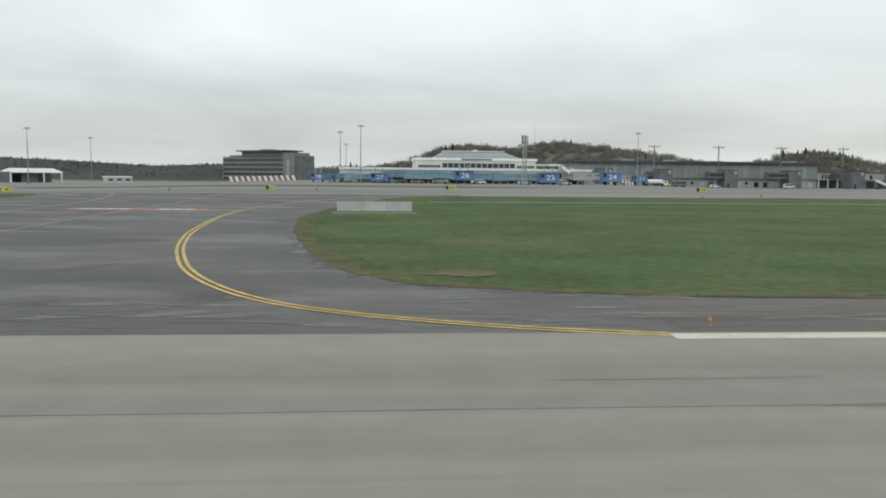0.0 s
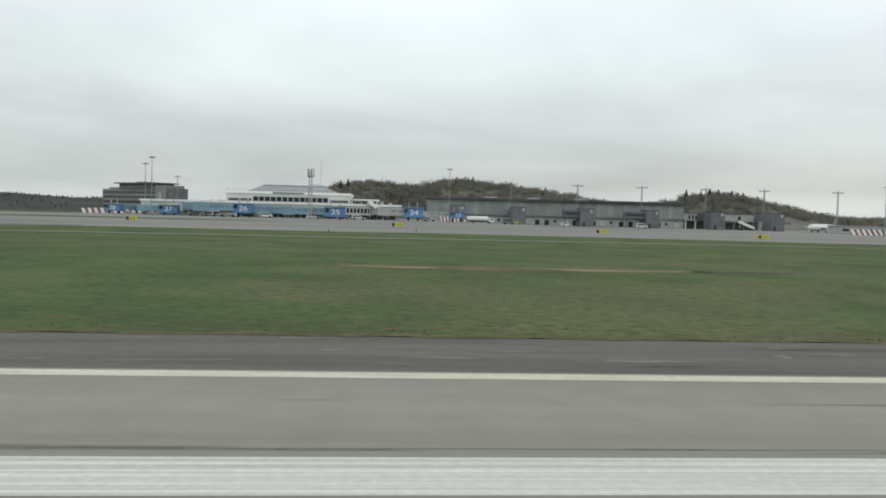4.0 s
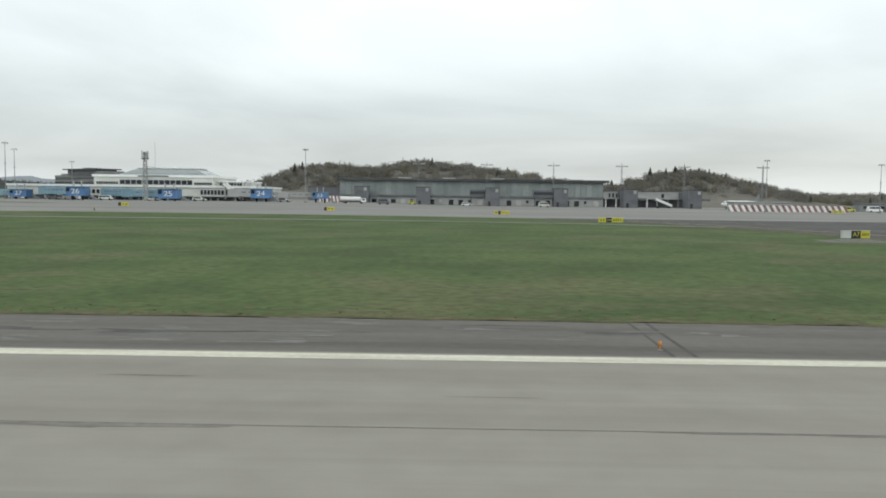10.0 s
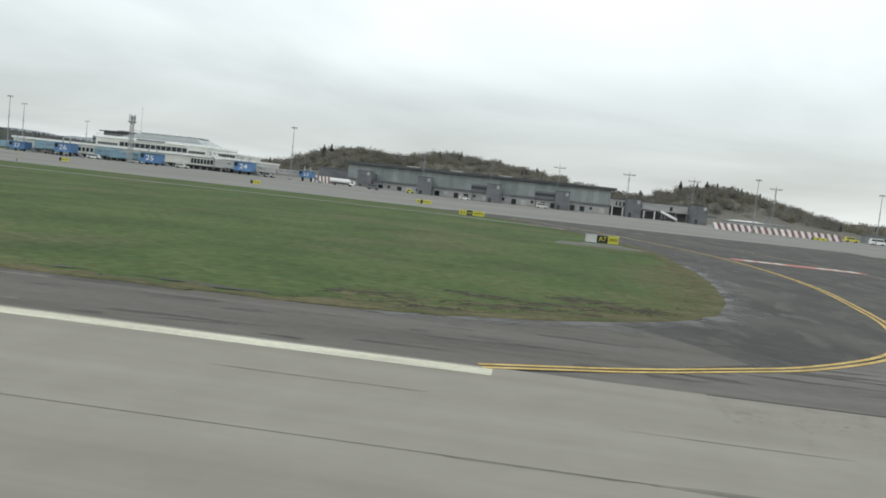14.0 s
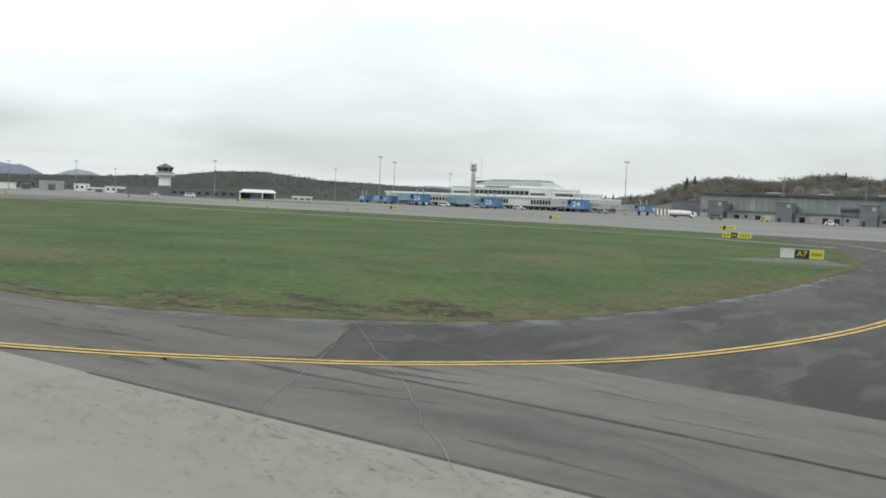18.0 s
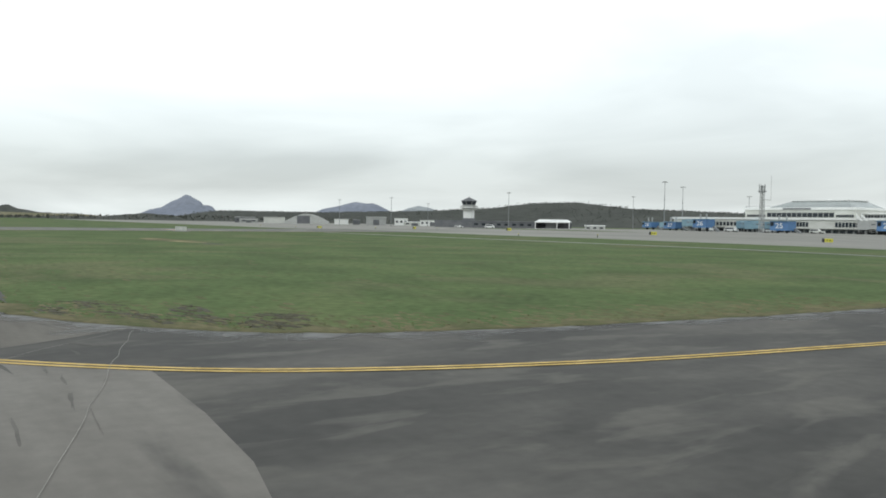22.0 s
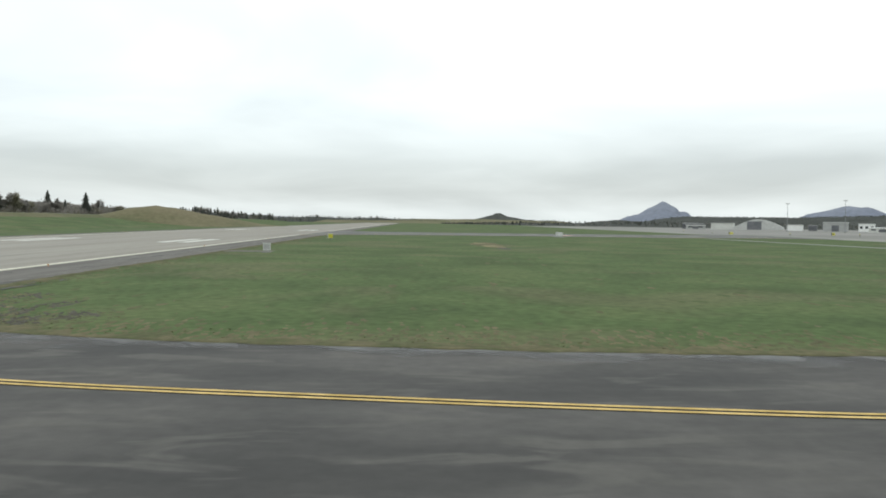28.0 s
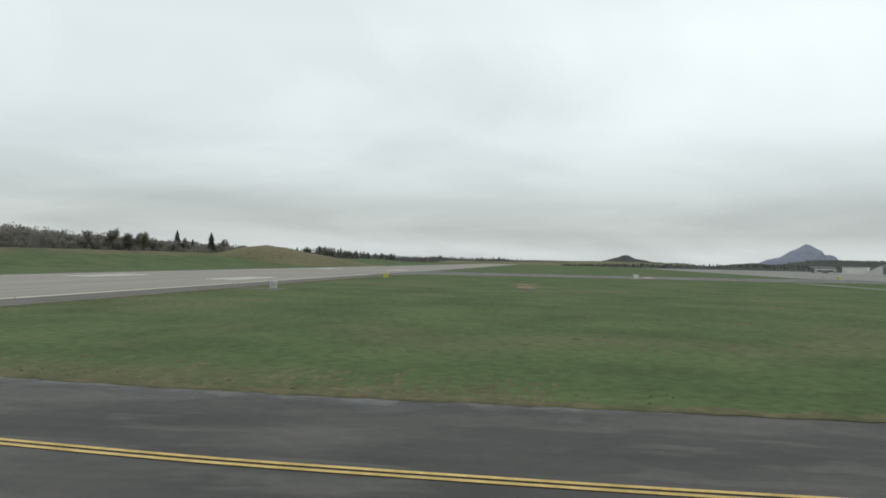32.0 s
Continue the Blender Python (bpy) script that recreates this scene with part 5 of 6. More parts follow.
# ---- vehicles ----
def vehicle(name, label, x, y, turn, length, w, h, mat, cab=True, tank=False, bed=None):
    root = thing(name, label, "vehicle", at=(x, y, height(x, y)), turn=turn)
    L2 = length / 2
    if tank:
        s = Solid()
        ring = [(math.cos(2 * math.pi * i / 12), math.sin(2 * math.pi * i / 12)) for i in range(12)]
        s.prism([(-L2, w * .45 * c, 1.75 + .85 * q) for c, q in ring], [(L2 * .55, w * .45 * c, 1.75 + .85 * q) for c, q in ring])
        part("tank", s, M[mat], root, "white cylindrical tank")
        part("chassis", B(-L2, L2, -w * .4, w * .4, .55, .9), M["black"], root)
        part("cab", Solid().prism([(L2 * .6, -w / 2, .6), (L2, -w / 2, .6), (L2, w / 2, .6), (L2 * .6, w / 2, .6)], [(L2 * .6, -w / 2, h), (L2 * .93, -w / 2, h), (L2 * .93, w / 2, h), (L2 * .6, w / 2, h)]), M[mat], root)
        part("windscreen", B(L2 * .72, L2 * .9, -w / 2 - .02, -w / 2 + .05, h * .58, h * .88), M["window"], root)
    else:
        part("body", Solid().prism([(-L2, -w / 2, .35), (L2, -w / 2, .35), (L2, w / 2, .35), (-L2, w / 2, .35)],
                                   [(-L2 + .05, -w / 2 + .05, h * .55), (L2 - .1, -w / 2 + .05, h * .52), (L2 - .1, w / 2 - .05, h * .52), (-L2 + .05, w / 2 - .05, h * .55)]), M[mat], root)
        c0, c1 = (-L2 + .1, L2 * .45) if cab else (-L2 + .1, L2 - .4)
        part("cabin", Solid().prism([(c0, -w / 2 + .06, h * .54), (c1, -w / 2 + .06, h * .53), (c1, w / 2 - .06, h * .53), (c0, w / 2 - .06, h * .54)],
                                    [(c0 + .25, -w / 2 + .2, h), (c1 - .6, -w / 2 + .2, h), (c1 - .6, w / 2 - .2, h), (c0 + .25, w / 2 - .2, h)]), M[mat], root)
        part("side_windows", Solid().prism([(c0 + .3, -w / 2 + .05, h * .60), (c1 - .3, -w / 2 + .05, h * .60), (c1 - .3, w / 2 - .05, h * .60), (c0 + .3, w / 2 - .05, h * .60)],
                                           [(c0 + .42, -w / 2 + .13, h * .90), (c1 - .62, -w / 2 + .13, h * .90), (c1 - .62, w / 2 - .13, h * .90), (c0 + .42, w / 2 - .13, h * .90)]), M["window"], root)
    for sx in (-.62, .62):
        for sy in (-1, 1):
            ring = [(math.cos(2 * math.pi * i / 10), math.sin(2 * math.pi * i / 10)) for i in range(10)]
            s = Solid().prism([(sx * L2 + .36 * c, sy * (w / 2 - .12) - .12, .36 + .36 * q) for c, q in ring], [(sx * L2 + .36 * c, sy * (w / 2 - .12) + .12, .36 + .36 * q) for c, q in ring])
            part("wheel", s, M["tyre"], root)
    return root


vehicle("tank_truck", "white tanker truck parked on the apron", 107, 312, 0, 9.6, 2.0, 2.1, "white", tank=True)

for a in (("car", "white estate car under the boarding bridge", 33, 266, 5, 4.6, 1.8, 1.6, "white", False), ("van", "white van parked by the terminal", 21, 268, -4, 5.4, 2.0, 2.4, "white", False),
          ("car", "white car parked on the apron", 48, 266, 0, 4.5, 1.8, 1.5, "white"), ("car", "white car parked under the gate", 62, 270, 6, 4.5, 1.8, 1.5, "offwhite"),
          ("car", "pale car beside the boarding bridge", 86, 288, -8, 4.4, 1.8, 1.5, "lightgrey"), ("baggage_tractor", "yellow baggage tractor by the pier", 127, 352, 0, 3.2, 1.6, 1.6, "sign_yellow"),
          ("van", "white van beside the dark stair tower", 183, 356, 0, 4.8, 1.9, 2.2, "offwhite", False), ("car", "white car parked by the pier", 150, 358, 0, 4.5, 1.8, 1.5, "white"),
          ("car", "white car on the far apron", -176, 300, 40, 4.5, 1.8, 1.5, "white"),
          ("van", "white van on the far apron", -160, 310, 40, 5.2, 2.0, 2.2, "white", False), ("van", "white van by the service buildings", 304, 318, 0, 5.4, 2.0, 2.3, "white", False),
          ("car", "yellow service car behind the barrier", 298, 326, 0, 5.0, 1.9, 1.9, "sign_yellow"), ("car", "white car standing on the taxiway edge", 330, 300, 10, 4.5, 1.8, 1.5, "white"),
          ("truck", "dull red truck parked by the service block", 318, 324, -6, 7.0, 2.4, 2.4, "dull_red", False), ("van", "pale van under the boarding bridge", 8, 282, 0, 5.2, 2.0, 2.2, "lightgrey", False),
          ("car", "grey car under the boarding bridge", 14, 276, 0, 4.5, 1.8, 1.5, "boardgrey"), ("truck", "dark small service truck beside the tanker", 118, 316, 0, 4.6, 2.0, 2.2, "darkgrey", False)):
    vehicle(*a)


def mobile_stairs(x, y, turn, h, label):
    root = thing("boarding_stairs", label, "stairs", "mobile boarding stairs", (x, y, height(x, y)), turn)
    for s in (-.9, .9):
        part("side", Solid().prism([(-4, s - .06, .6), (3, s - .06, h), (3, s - .06, h + 1.1), (-4, s - .06, 1.6)], [(-4, s + .06, .6), (3, s + .06, h), (3, s + .06, h + 1.1), (-4, s + .06, 1.6)]), M["white"], root)
    for i in range(9):
        t = i / 8
        part("step", B(-4 + 7 * t - .35, -4 + 7 * t + .35, -.85, .85, .55 + (h - .55) * t, .68 + (h - .55) * t), M["lightgrey"], root)
    part("top_platform", B(3, 4.4, -.95, .95, h - .1, h), M["lightgrey"], root)
    part("prop", Solid().beam((2.6, 0, .4), (2.8, 0, h), .14), M["lightgrey"], root)
    part("chassis", B(-3.4, 3.0, -.8, .8, .35, .7), M["black"], root)
    for sx in (-2.6, 2.2):
        part("wheel", B(sx - .35, sx + .35, -.95, .95, 0, .7), M["tyre"], root)


mobile_stairs(238, 374, 178, 3.4, "white mobile boarding stairs on the apron")
mobile_stairs(68, 287, 160, 5.6, "pale outside stairs against the white terminal")


def airliner(x, y, turn):
    root = thing("airliner", "small white airliner parked on the apron by the pier", "aircraft", at=(x, y, height(x, y)), turn=turn)
    ring = [(math.cos(2 * math.pi * i / 14), math.sin(2 * math.pi * i / 14)) for i in range(14)]
    s = Solid()
    st = [(-13, .25, 3.1), (-9, .9, 2.7), (-5, 1.35, 2.5), (6, 1.35, 2.45), (9.5, 1.15, 2.4), (11.3, .6, 2.25), (12, .15, 2.15)]
    for (xa, ra, za), (xb, rb, zb) in zip(st, st[1:]):
        s.prism([(xa, ra * c, za + ra * q) for c, q in ring], [(xb, rb * c, zb + rb * q) for c, q in ring])
    part("fuselage", s, M["white"], root)
    part("cockpit_glass", B(10.2, 10.9, -.7, .7, 2.7, 3.05), M["window"], root)
    part("tail_fin", Solid().prism([(-13, -.12, 3.2), (-9.6, -.12, 3.4), (-9.6, .12, 3.4), (-13, .12, 3.2)], [(-14.0, -.08, 6.6), (-12.6, -.08, 6.6), (-12.6, .08, 6.6), (-14.0, .08, 6.6)]), M["midgrey"], root, "blue-grey tail fin")
    part("tailplane", Solid().prism([(-13.4, -4.2, 3.3), (-12.2, -4.2, 3.3), (-12.2, 4.2, 3.3), (-13.4, 4.2, 3.3)], [(-13.4, -4.2, 3.4), (-12.2, -4.2, 3.4), (-12.2, 4.2, 3.4), (-13.4, 4.2, 3.4)]), M["lightgrey"], root)
    for sy in (-1, 1):
        part("wing", Solid().prism([(2.5, sy * 1.0, 1.9), (-1.5, sy * 1.0, 1.9), (-3.6, sy * 11.5, 2.5), (-2.2, sy * 11.5, 2.5)], [(2.5, sy * 1.0, 2.2), (-1.5, sy * 1.0, 2.2), (-3.6, sy * 11.5, 2.65), (-2.2, sy * 11.5, 2.65)]), M["lightgrey"], root)
        e = Solid().prism([(-1.2, sy * 4 + .75 * c, 1.35 + .75 * q) for c, q in ring], [(2.4, sy * 4 + .8 * c, 1.35 + .8 * q) for c, q in ring])
        part("engine", e, M["boardgrey"], root)
        part("main_gear", B(-1.2, -.5, sy * 1.9 - .2, sy * 1.9 + .2, 0, 1.9), M["black"], root)
    part("nose_gear", B(8.6, 9.0, -.15, .15, 0, 1.6), M["black"], root)
    for i in range(14):
        part("cabin_window", B(-6 + i * 1.0, -5.7 + i * 1.0, -1.39, -1.25, 2.8, 3.1), M["window"], root)


airliner(268, 362, 214)


# ---- hills, woods and distance ----
def tree_bits(s, x, y, z, h, kind, r, fine=1.0):
    """Adds one tree's crown to a shared mesh: many small leaves of twig or needle."""
    if kind == "conifer":
        n = int(46 * fine)
        for i in range(n):
            t = (i + r.random()) / n
            zz = z + h * (0.04 + 0.94 * t)
            rad = h * 0.23 * (1 - t) ** 0.8 + 0.15
            a = r.uniform(0, 6.283)
            rr = rad * r.uniform(0.6, 1.15)
            w = rad * 0.75 + 0.2
            cx, cy = x + rr * math.cos(a), y + rr * math.sin(a)
            tx, ty = -math.sin(a) * w, math.cos(a) * w
            s.add([(x, y, zz + h * 0.09), (cx - tx, cy - ty, zz - h * 0.04), (cx + tx, cy + ty, zz - h * 0.04)], [(0, 1, 2)])
    else:
        n = int(140 * fine)
        rx, rz = h * r.uniform(0.45, 0.62), h * 0.46
        lobes = [(r.uniform(-.5, .5), r.uniform(-.5, .5), r.uniform(-.5, .45)) for _ in range(5)]
        for i in range(n):
            lx, ly, lz = lobes[i % 5]
            px, py, pz = lx + r.triangular(-.6, .6), ly + r.triangular(-.6, .6), lz + r.triangular(-.55, .55)
            cx, cy, cz = x + px * rx, y + py * rx, z + h * 0.50 + pz * rz
            k = h * r.uniform(0.04, 0.09) / max(0.6, fine ** 0.5)
            v = []
            for _ in range(3):
                v.append((cx + r.uniform(-k, k), cy + r.uniform(-k, k), cz + r.uniform(-k, k) * 1.1))
            s.add(v, [(0, 1, 2)])


def ridge(name, crest, front, width, mat, label, category, trees=0, th=7.0, mix=(0.7, 0.2), seed=1, back=0.7, rough=0.0, fall=1.0, low=0.0, fill=.72, reach=.8):
    """A hill along a crest of (x, y, top); its front falls towards the given direction. Trees, if any, clothe it up to the crest's top."""
    r = random.Random(seed)
    fx, fy = front
    d = math.hypot(fx, fy)
    fx, fy = fx / d, fy / d
    pts = []
    for (xa, ya, za), (xb, yb, zb) in zip(crest, crest[1:]):
        n = max(2, int(math.hypot(xb - xa, yb - ya) / (width / 9)))
        pts += [(xa + (xb - xa) * i / n, ya + (yb - ya) * i / n, za + (zb - za) * i / n) for i in range(n)]
    pts.append(crest[-1])
    rows = [-back, -back * .5, -.12, 0.0, .1, .22, .36, .52, .7, .86, 1.0]

    def ground(px, py, pz, o):
        top = max(0.0, pz - (th * (1 - fill) if trees else 0))
        f = smooth(1 - o) ** fall if o >= 0 else smooth(1 + o / back)
        return low + (top - low) * f

    s = Solid()
    m = len(rows)
    for px, py, pz in pts:
        for o in rows:
            x, y = px + fx * o * width, py + fy * o * width
            z = ground(px, py, pz, o)
            if rough and 0.0 < f_edge(o, back):
                z += rough * noise.noise(Vector((x, y, 0)) / (width * .22)) * f_edge(o, back)
            s.v.append((x, y, z if o not in (rows[0], 1.0) else -1.0))
    s.f = [(i * m + k, i * m + k + 1, (i + 1) * m + k + 1, (i + 1) * m + k) for i in range(len(pts) - 1) for k in range(m - 1)]
    tagged(part(name, s, M[mat], shade=True), label, category, kind="structure")
    if trees:
        woods = {"twigs": Solid(), "budding": Solid(), "conifer": Solid()}
        for i in range(trees):
            px, py, pz = r.choice(pts)
            o = r.random() ** 1.2 * reach if i % 4 else r.uniform(-.05, .04)
            j = width / 14
            dx, dy = r.uniform(-j, j), r.uniform(-j, j)
            x, y = px + fx * o * width + dx, py + fy * o * width + dy
            c = r.random()
            kind = "twigs" if c < mix[0] else ("budding" if c < mix[0] + mix[1] else "conifer")
            h = th * (1 - fill) * r.uniform(.95, 1.6) * (1.15 if kind == "conifer" else 1)
            tree_bits(woods[kind], x, y, ground(px, py, pz, o + (dx * fx + dy * fy) / width) - .28 * h, h, kind, r)
        for k, w in woods.items():
            if w.f:
                tagged(part({"twigs": "bare_woodland", "budding": "budding_woodland", "conifer": "conifer_woodland"}[k], w, M[k]),
                       {"twigs": "brown leafless woodland on the hillside", "budding": "woodland coming into pale olive bud on the hillside", "conifer": "dark conifers scattered over the hillside"}[k], "trees", kind="stuff")


def f_edge(o, back):
    return smooth(1 - o) if o >= 0 else smooth(1 + o / back)


ridge("hill_behind_terminal", [(-70, 545, 8), (0, 545, 12), (24, 545, 15), (40, 545, 21), (48, 545, 24.5), (69, 548, 26.5), (83, 548, 22.5), (92, 550, 25), (118, 552, 29.5), (150, 550, 27), (190, 548, 21.5), (225, 545, 15),
                               (250, 545, 15), (275, 540, 22.5), (293, 540, 25), (318, 540, 20.5), (344, 540, 14.5), (372, 540, 8.5), (384, 540, 10.5), (416, 540, 10.3), (520, 530, 9)], (0, -1), 112, "woodland",
      "wooded hill behind the terminal in early spring", "hill", 3600, 7.8, (0.70, 0.285), 7, fill=.34, reach=.6)
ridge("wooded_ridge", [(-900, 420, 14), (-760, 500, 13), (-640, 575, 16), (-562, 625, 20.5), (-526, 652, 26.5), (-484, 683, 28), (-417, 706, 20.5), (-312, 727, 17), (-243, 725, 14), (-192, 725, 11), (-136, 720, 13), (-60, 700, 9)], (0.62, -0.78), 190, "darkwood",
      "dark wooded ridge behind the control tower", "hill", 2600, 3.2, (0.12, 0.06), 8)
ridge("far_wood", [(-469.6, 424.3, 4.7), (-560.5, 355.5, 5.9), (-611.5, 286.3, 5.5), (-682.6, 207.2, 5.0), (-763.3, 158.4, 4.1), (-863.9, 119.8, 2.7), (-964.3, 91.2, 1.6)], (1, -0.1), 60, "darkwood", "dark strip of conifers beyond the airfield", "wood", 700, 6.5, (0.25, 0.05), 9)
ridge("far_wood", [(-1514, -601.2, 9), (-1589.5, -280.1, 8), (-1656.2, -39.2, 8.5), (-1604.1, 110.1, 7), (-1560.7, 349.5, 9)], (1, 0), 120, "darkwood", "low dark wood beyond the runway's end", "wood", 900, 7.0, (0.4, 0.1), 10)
ridge("far_heath", [(-1257, -104.8, 4), (-1305.4, 15.9, 6.5), (-1324.5, 76.2, 7.5), (-1353.1, 176.6, 8), (-1301.2, 315.9, 5)], (1, 0), 300, "heath", "low brown heath rise beyond the runway", "hill", rough=1.0)
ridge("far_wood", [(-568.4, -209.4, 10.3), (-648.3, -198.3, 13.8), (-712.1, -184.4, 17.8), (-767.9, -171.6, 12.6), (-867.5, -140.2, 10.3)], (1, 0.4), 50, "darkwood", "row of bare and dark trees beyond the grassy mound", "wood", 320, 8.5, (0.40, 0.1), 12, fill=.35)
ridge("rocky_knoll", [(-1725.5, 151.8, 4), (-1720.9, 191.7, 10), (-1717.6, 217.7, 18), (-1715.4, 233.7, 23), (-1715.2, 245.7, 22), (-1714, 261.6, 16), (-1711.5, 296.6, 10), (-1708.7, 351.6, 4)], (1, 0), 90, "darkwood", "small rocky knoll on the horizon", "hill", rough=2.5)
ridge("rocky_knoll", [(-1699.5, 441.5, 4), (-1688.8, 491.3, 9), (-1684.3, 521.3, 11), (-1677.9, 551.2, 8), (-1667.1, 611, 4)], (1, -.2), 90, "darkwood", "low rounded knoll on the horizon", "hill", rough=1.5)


def far_mountain(name, cx, cy, right, prof, mat, label, depth, rough):
    crest = [(cx + right[0] * o, cy + right[1] * o, z) for o, z in prof]
    ridge(name, crest, (right[1], -right[0]), depth, mat, label, "mountain", rough=rough, back=1.0, fall=1.2)


far_mountain("mountain", -3741.7, 1229, (.269, .963), [(-300, 0), (-235, 6), (-160, 32), (-110, 50), (-85, 64), (-45, 85), (-15, 103), (0, 108), (20, 103), (45, 90), (68, 80), (80, 64), (95, 60), (125, 46), (150, 24), (170, 5), (200, 0)], "haze_rock",
             "distant pointed mountain coloured blue-grey by haze", 260, 14)
far_mountain("mountain", -3070.5, 1810.7, (.476, .879), [(-270, 0), (-230, 12), (-195, 36), (-150, 52), (-90, 66), (-40, 77), (0, 80), (50, 75), (95, 60), (135, 42), (180, 16), (220, 0)], "haze_rock", "distant rounded mountain coloured blue-grey by haze", 240, 8)
far_mountain("mountain", -2943.3, 2036, (.53, .85), [(-170, 0), (-100, 38), (-45, 59), (0, 69), (45, 63), (85, 50), (140, 28), (200, 0)], "haze_rock2", "distant pale rounded mountain", 220, 6)
far_mountain("mountain", -2000, 2250, (.70, .71), [(-130, 0), (-70, 42), (0, 56), (55, 44), (110, 0)], "haze_rock2", "distant pale rounded mountain top behind the woods", 220, 5)
far_mountain("mountain", -1650, 2950, (.85, .52), [(-500, 0), (-300, 40), (-120, 60), (40, 50), (240, 58), (420, 40), (640, 0)], "haze_rock2", "faint pale mountains on the horizon", 300, 8)
far_mountain("mountain", 2250, 3300, (.83, -.55), [(-500, 0), (-300, 20), (-100, 34), (60, 26), (240, 36), (420, 20), (640, 0)], "haze_rock2", "faint pale mountains on the horizon", 300, 6)
far_mountain("mountain", -3719.1, -950.5, (-.27, .96), [(-500, 0), (-300, 14), (-100, 24), (60, 18), (240, 26), (420, 14), (640, 0)], "haze_rock2", "faint pale hills on the horizon", 300, 4)

# beyond the runway: bank, mound and trees
ridge("grass_bank", [(260, -118, 3.0), (120, -118, 4.2), (0, -116, 4.8), (-120, -112, 4.8), (-260, -112, 4.4), (-420, -122, 4.0), (-700, -130, 3.5)], (0, 1), 66, "grass", "low green grass bank beyond the runway", "bank", rough=.25)
ridge("grass_mound", [(-181, -126, 0), (-183.1, -117.8, 2), (-188.9, -99.7, 5.5), (-192.7, -87.6, 8.6), (-194.5, -76.6, 9.9), (-196.4, -67.6, 8.8), (-202.2, -53.5, 5.6), (-212, -37.4, 2.6), (-219.9, -29.2, 1), (-226, -22, 0)], (1, -.1), 34, "heath", "rounded brownish grass mound beside the runway", "mound", back=1.2, rough=.5)

ridge("rough_grass_bank", [(260, -106, 3.45), (120, -106, 4.7), (0, -104, 5.35), (-120, -100, 5.35), (-260, -100, 4.95), (-420, -110, 4.55)], (0, 1), 16, "heath", "brown strip of rough grass along the crest of the bank", "bank", back=.9, rough=.2, low=2.0)
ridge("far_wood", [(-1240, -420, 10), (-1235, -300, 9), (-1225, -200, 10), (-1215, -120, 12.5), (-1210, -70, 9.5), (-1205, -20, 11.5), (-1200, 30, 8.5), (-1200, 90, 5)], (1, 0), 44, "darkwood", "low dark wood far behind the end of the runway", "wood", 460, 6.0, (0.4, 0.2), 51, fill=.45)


def branch(s, p, d, length, r0, depth, rng, tips):
    q = p + d * length
    s.beam(p, q, r0, r0 * .62)
    if depth <= 1:
        tips.append((p + d * length * .5, d))
        tips.append((q, d))
    if depth == 0:
        return
    for _ in range(3):
        nd = (d + Vector((rng.uniform(-.75, .75), rng.uniform(-.75, .75), rng.uniform(-.1, .5)))).normalized()
        branch(s, p + d * length * rng.uniform(.25, 1.0), nd, length * rng.uniform(.6, .85), r0 * .55, depth - 1, rng, tips)


def tree(x, y, z, h, kind, seed, label):
    rng = random.Random(seed)
    root = thing("conifer" if kind == "conifer" else "bare_tree", label, "tree", at=(x, y, z))
    if kind == "conifer":
        part("trunk", Solid().cyl(0, 0, 0, h * .95, h * .018, .03, 7), M["bark"], root)
        s = Solid()
        wide = rng.choice((.23, .27, .32))
        for layer in range(34):
            t = layer / 34
            zz, rad = h * (.05 + .92 * t), (h * wide * (1 - t) ** .75 + .18) * rng.uniform(.8, 1.15)
            for i in range(12):
                a = i * .524 + layer * 1.1 + rng.uniform(-.25, .25)
                rr, w = rad * rng.uniform(.6, 1.2), rad * .26 + .12
                c, q = math.cos(a), math.sin(a)
                s.add([(0, 0, zz + h * .045), (c * rr * .6 - q * w, q * rr * .6 + c * w, zz), (c * rr, q * rr, zz - h * .025 * rng.uniform(.2, 2)), (c * rr * .6 + q * w, q * rr * .6 - c * w, zz)], [(0, 1, 2, 3)])
        part("crown", s, M["conifer"], root)
    else:
        s, tips = Solid(), []
        branch(s, Vector((0, 0, 0)), Vector((rng.uniform(-.06, .06), rng.uniform(-.06, .06), 1)).normalized(), h * .27, h * .022, 4, rng, tips)
        part("trunk", s, M["bark"], root, "trunk with bare spreading limbs")
        c = Solid()
        for tp, d in tips:
            for _ in range(6):
                e = (d * .6 + Vector((rng.gauss(0, .7), rng.gauss(0, .7), rng.gauss(.1, .6)))).normalized() * h * rng.uniform(.05, .12)
                n = e.cross(Vector((rng.gauss(0, 1), rng.gauss(0, 1), rng.gauss(0, 1)))).normalized() * h * .009
                m = tp + e * .5
                c.add([tuple(tp), tuple(m + n), tuple(tp + e), tuple(m - n)], [(0, 1, 2, 3)])
        part("crown", c, M["twigs"] if kind == "bare" else M["budding"], root, "haze of bare twigs")


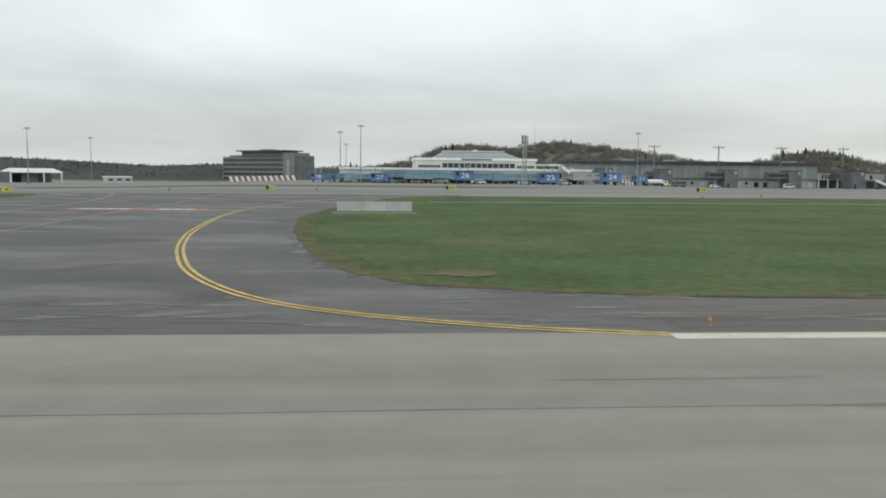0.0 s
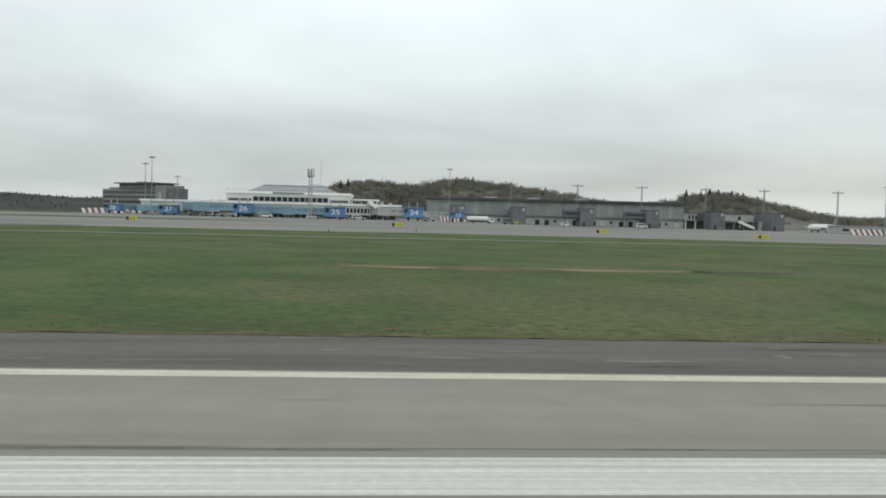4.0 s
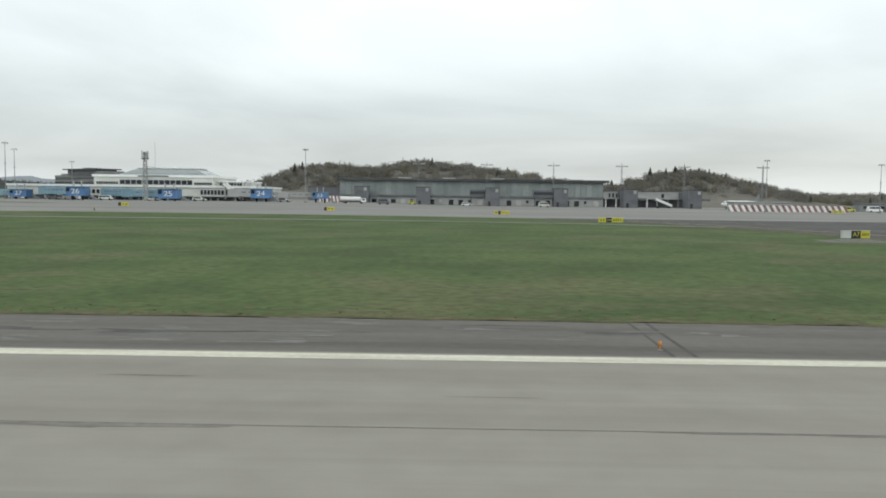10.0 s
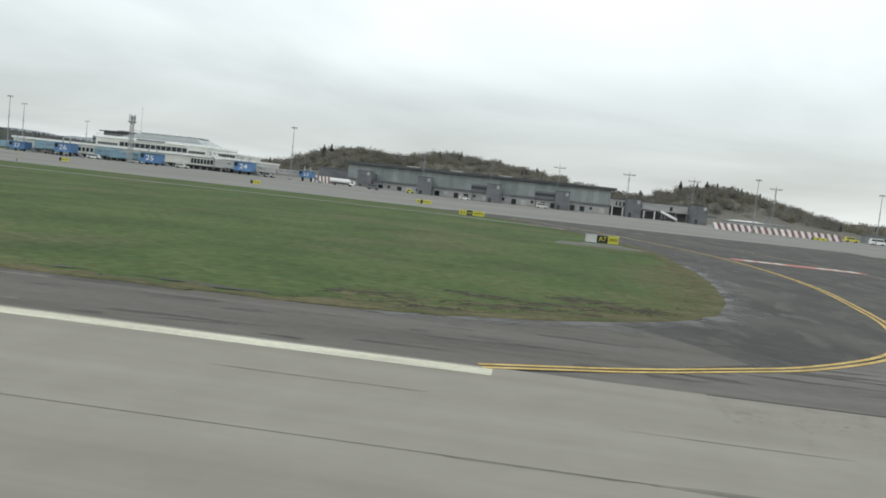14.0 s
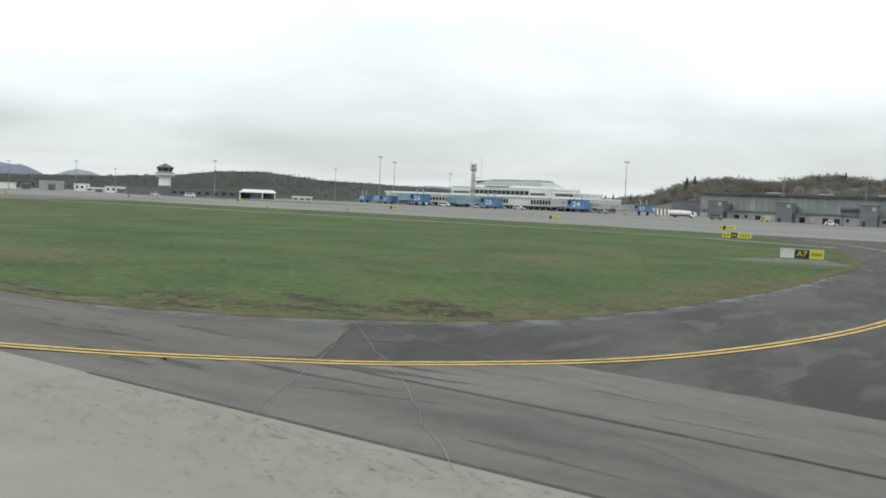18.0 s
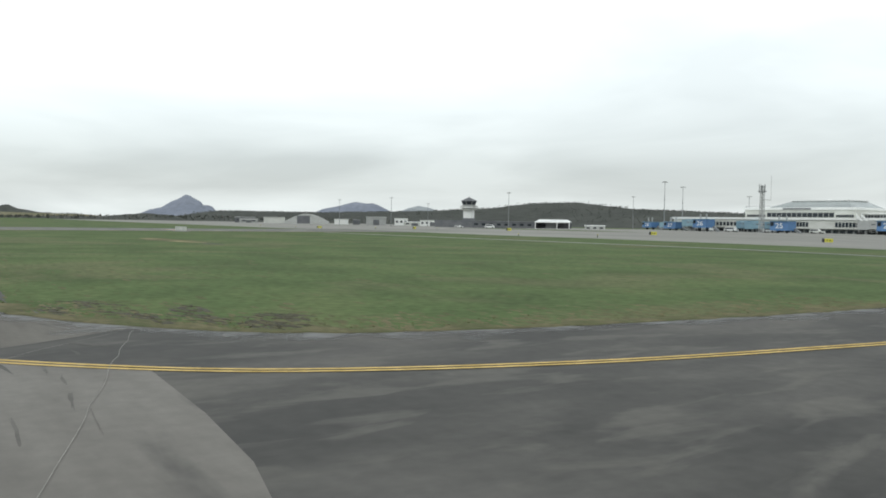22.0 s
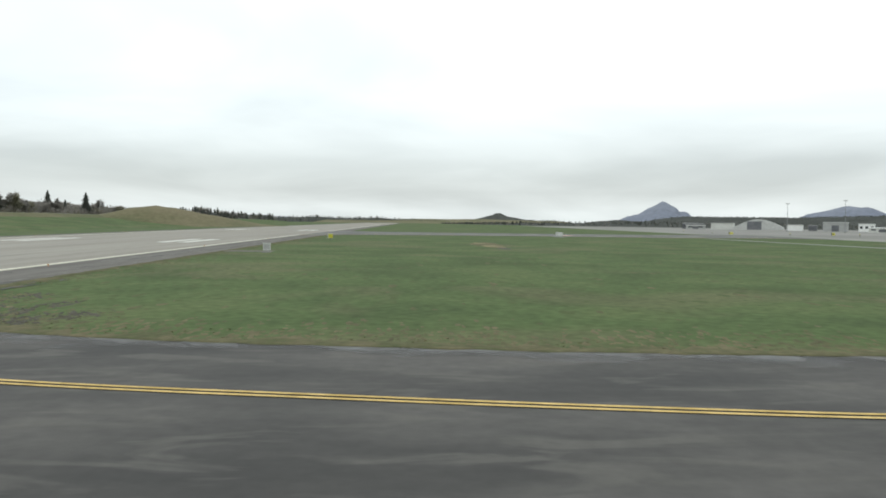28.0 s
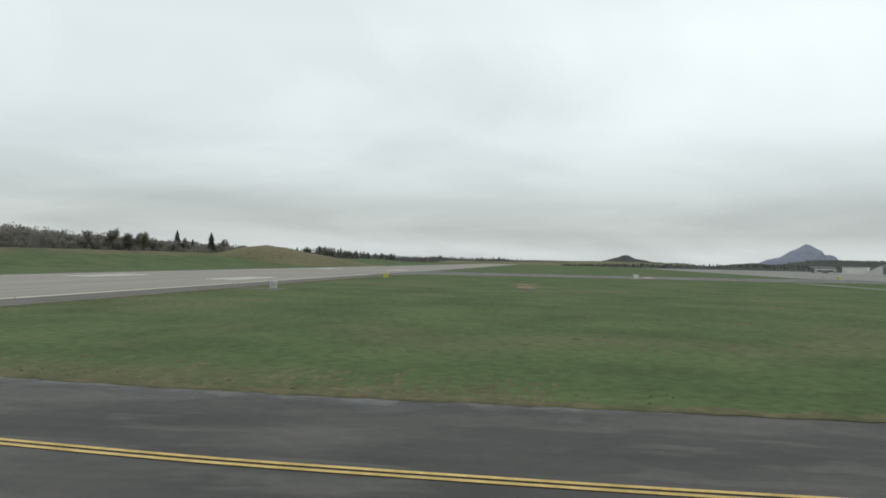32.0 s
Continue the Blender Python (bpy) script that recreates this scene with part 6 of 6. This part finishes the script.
k = 0
for x, y, h, kind in ((-329.1, -188.3, 19.5, "conifer"), (-337.8, -167.3, 18.5, "conifer"), (-333, -178.7, 13.5, "conifer"), (-204.2, -195.5, 14, "bare"), (-214.1, -185.3, 15, "bare"), (-221.9, -177.2, 17, "bare"), (-229.9, -171.1, 17.5, "bare"), (-237.8, -165, 15, "bud"), (-262.9, -174.7, 13, "bare"), (-293.1, -184.2, 12, "bud"), (-307.9, -176, 13, "bare"), (-359.9, -169.3, 12, "bare"), (-379.7, -161, 12.5, "bud"), (-193.4, -207.6, 13, "conifer"), (-178.5, -214.8, 15, "bare"), (-158.6, -222.1, 14, "bare"), (-352.8, -163.4, 9, "bare"), (-407.7, -156.6, 10, "bare"), (-222, -190, 11.1, "bare"), (-236, -186, 13.2, "bare"), (-243, -178, 10.7, "bare"), (-262, -182, 10.1, "bud"), (-270, -176, 14.1, "bare"), (-281, -180, 11, "bud"), (-292, -174, 11.6, "bare"), (-312, -176, 13.7, "bare"), (-210, -196, 11, "bare"), (-200, -200, 13.7, "bare"), (-365, -170, 13.6, "bare"), (-384, -164, 10.7, "bare")):
    k += 1
    tree(x, y, 2.2, h * (1.0 if kind == "conifer" else 1.3), kind, 40 + k, "dark pointed spruce behind the grass bank" if kind == "conifer" else "tall leafless tree with fine twigs behind the grass bank")
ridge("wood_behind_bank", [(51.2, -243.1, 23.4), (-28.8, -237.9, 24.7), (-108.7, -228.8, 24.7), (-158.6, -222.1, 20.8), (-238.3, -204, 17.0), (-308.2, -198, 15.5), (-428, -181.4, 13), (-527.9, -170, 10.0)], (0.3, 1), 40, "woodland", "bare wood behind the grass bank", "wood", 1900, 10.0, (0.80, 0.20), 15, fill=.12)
# tall conifers that stand out on the hill behind the terminal
for x, y, top, h in ((44, 520, 24.0, 9), (48.5, 521, 25.0, 10), (268, 530, 24.4, 9), (284, 531, 25.6, 9), (290.5, 532, 25.2, 10), (299, 531, 24.6, 9), (303, 531, 23.4, 8), (316, 530, 21.5, 8), (278, 530, 24.0, 8), (309, 532, 22.0, 7)):
    k += 1
    tree(x, y, top - h, h, "conifer", 40 + k, "tall dark conifer on the wooded hill behind the terminal")
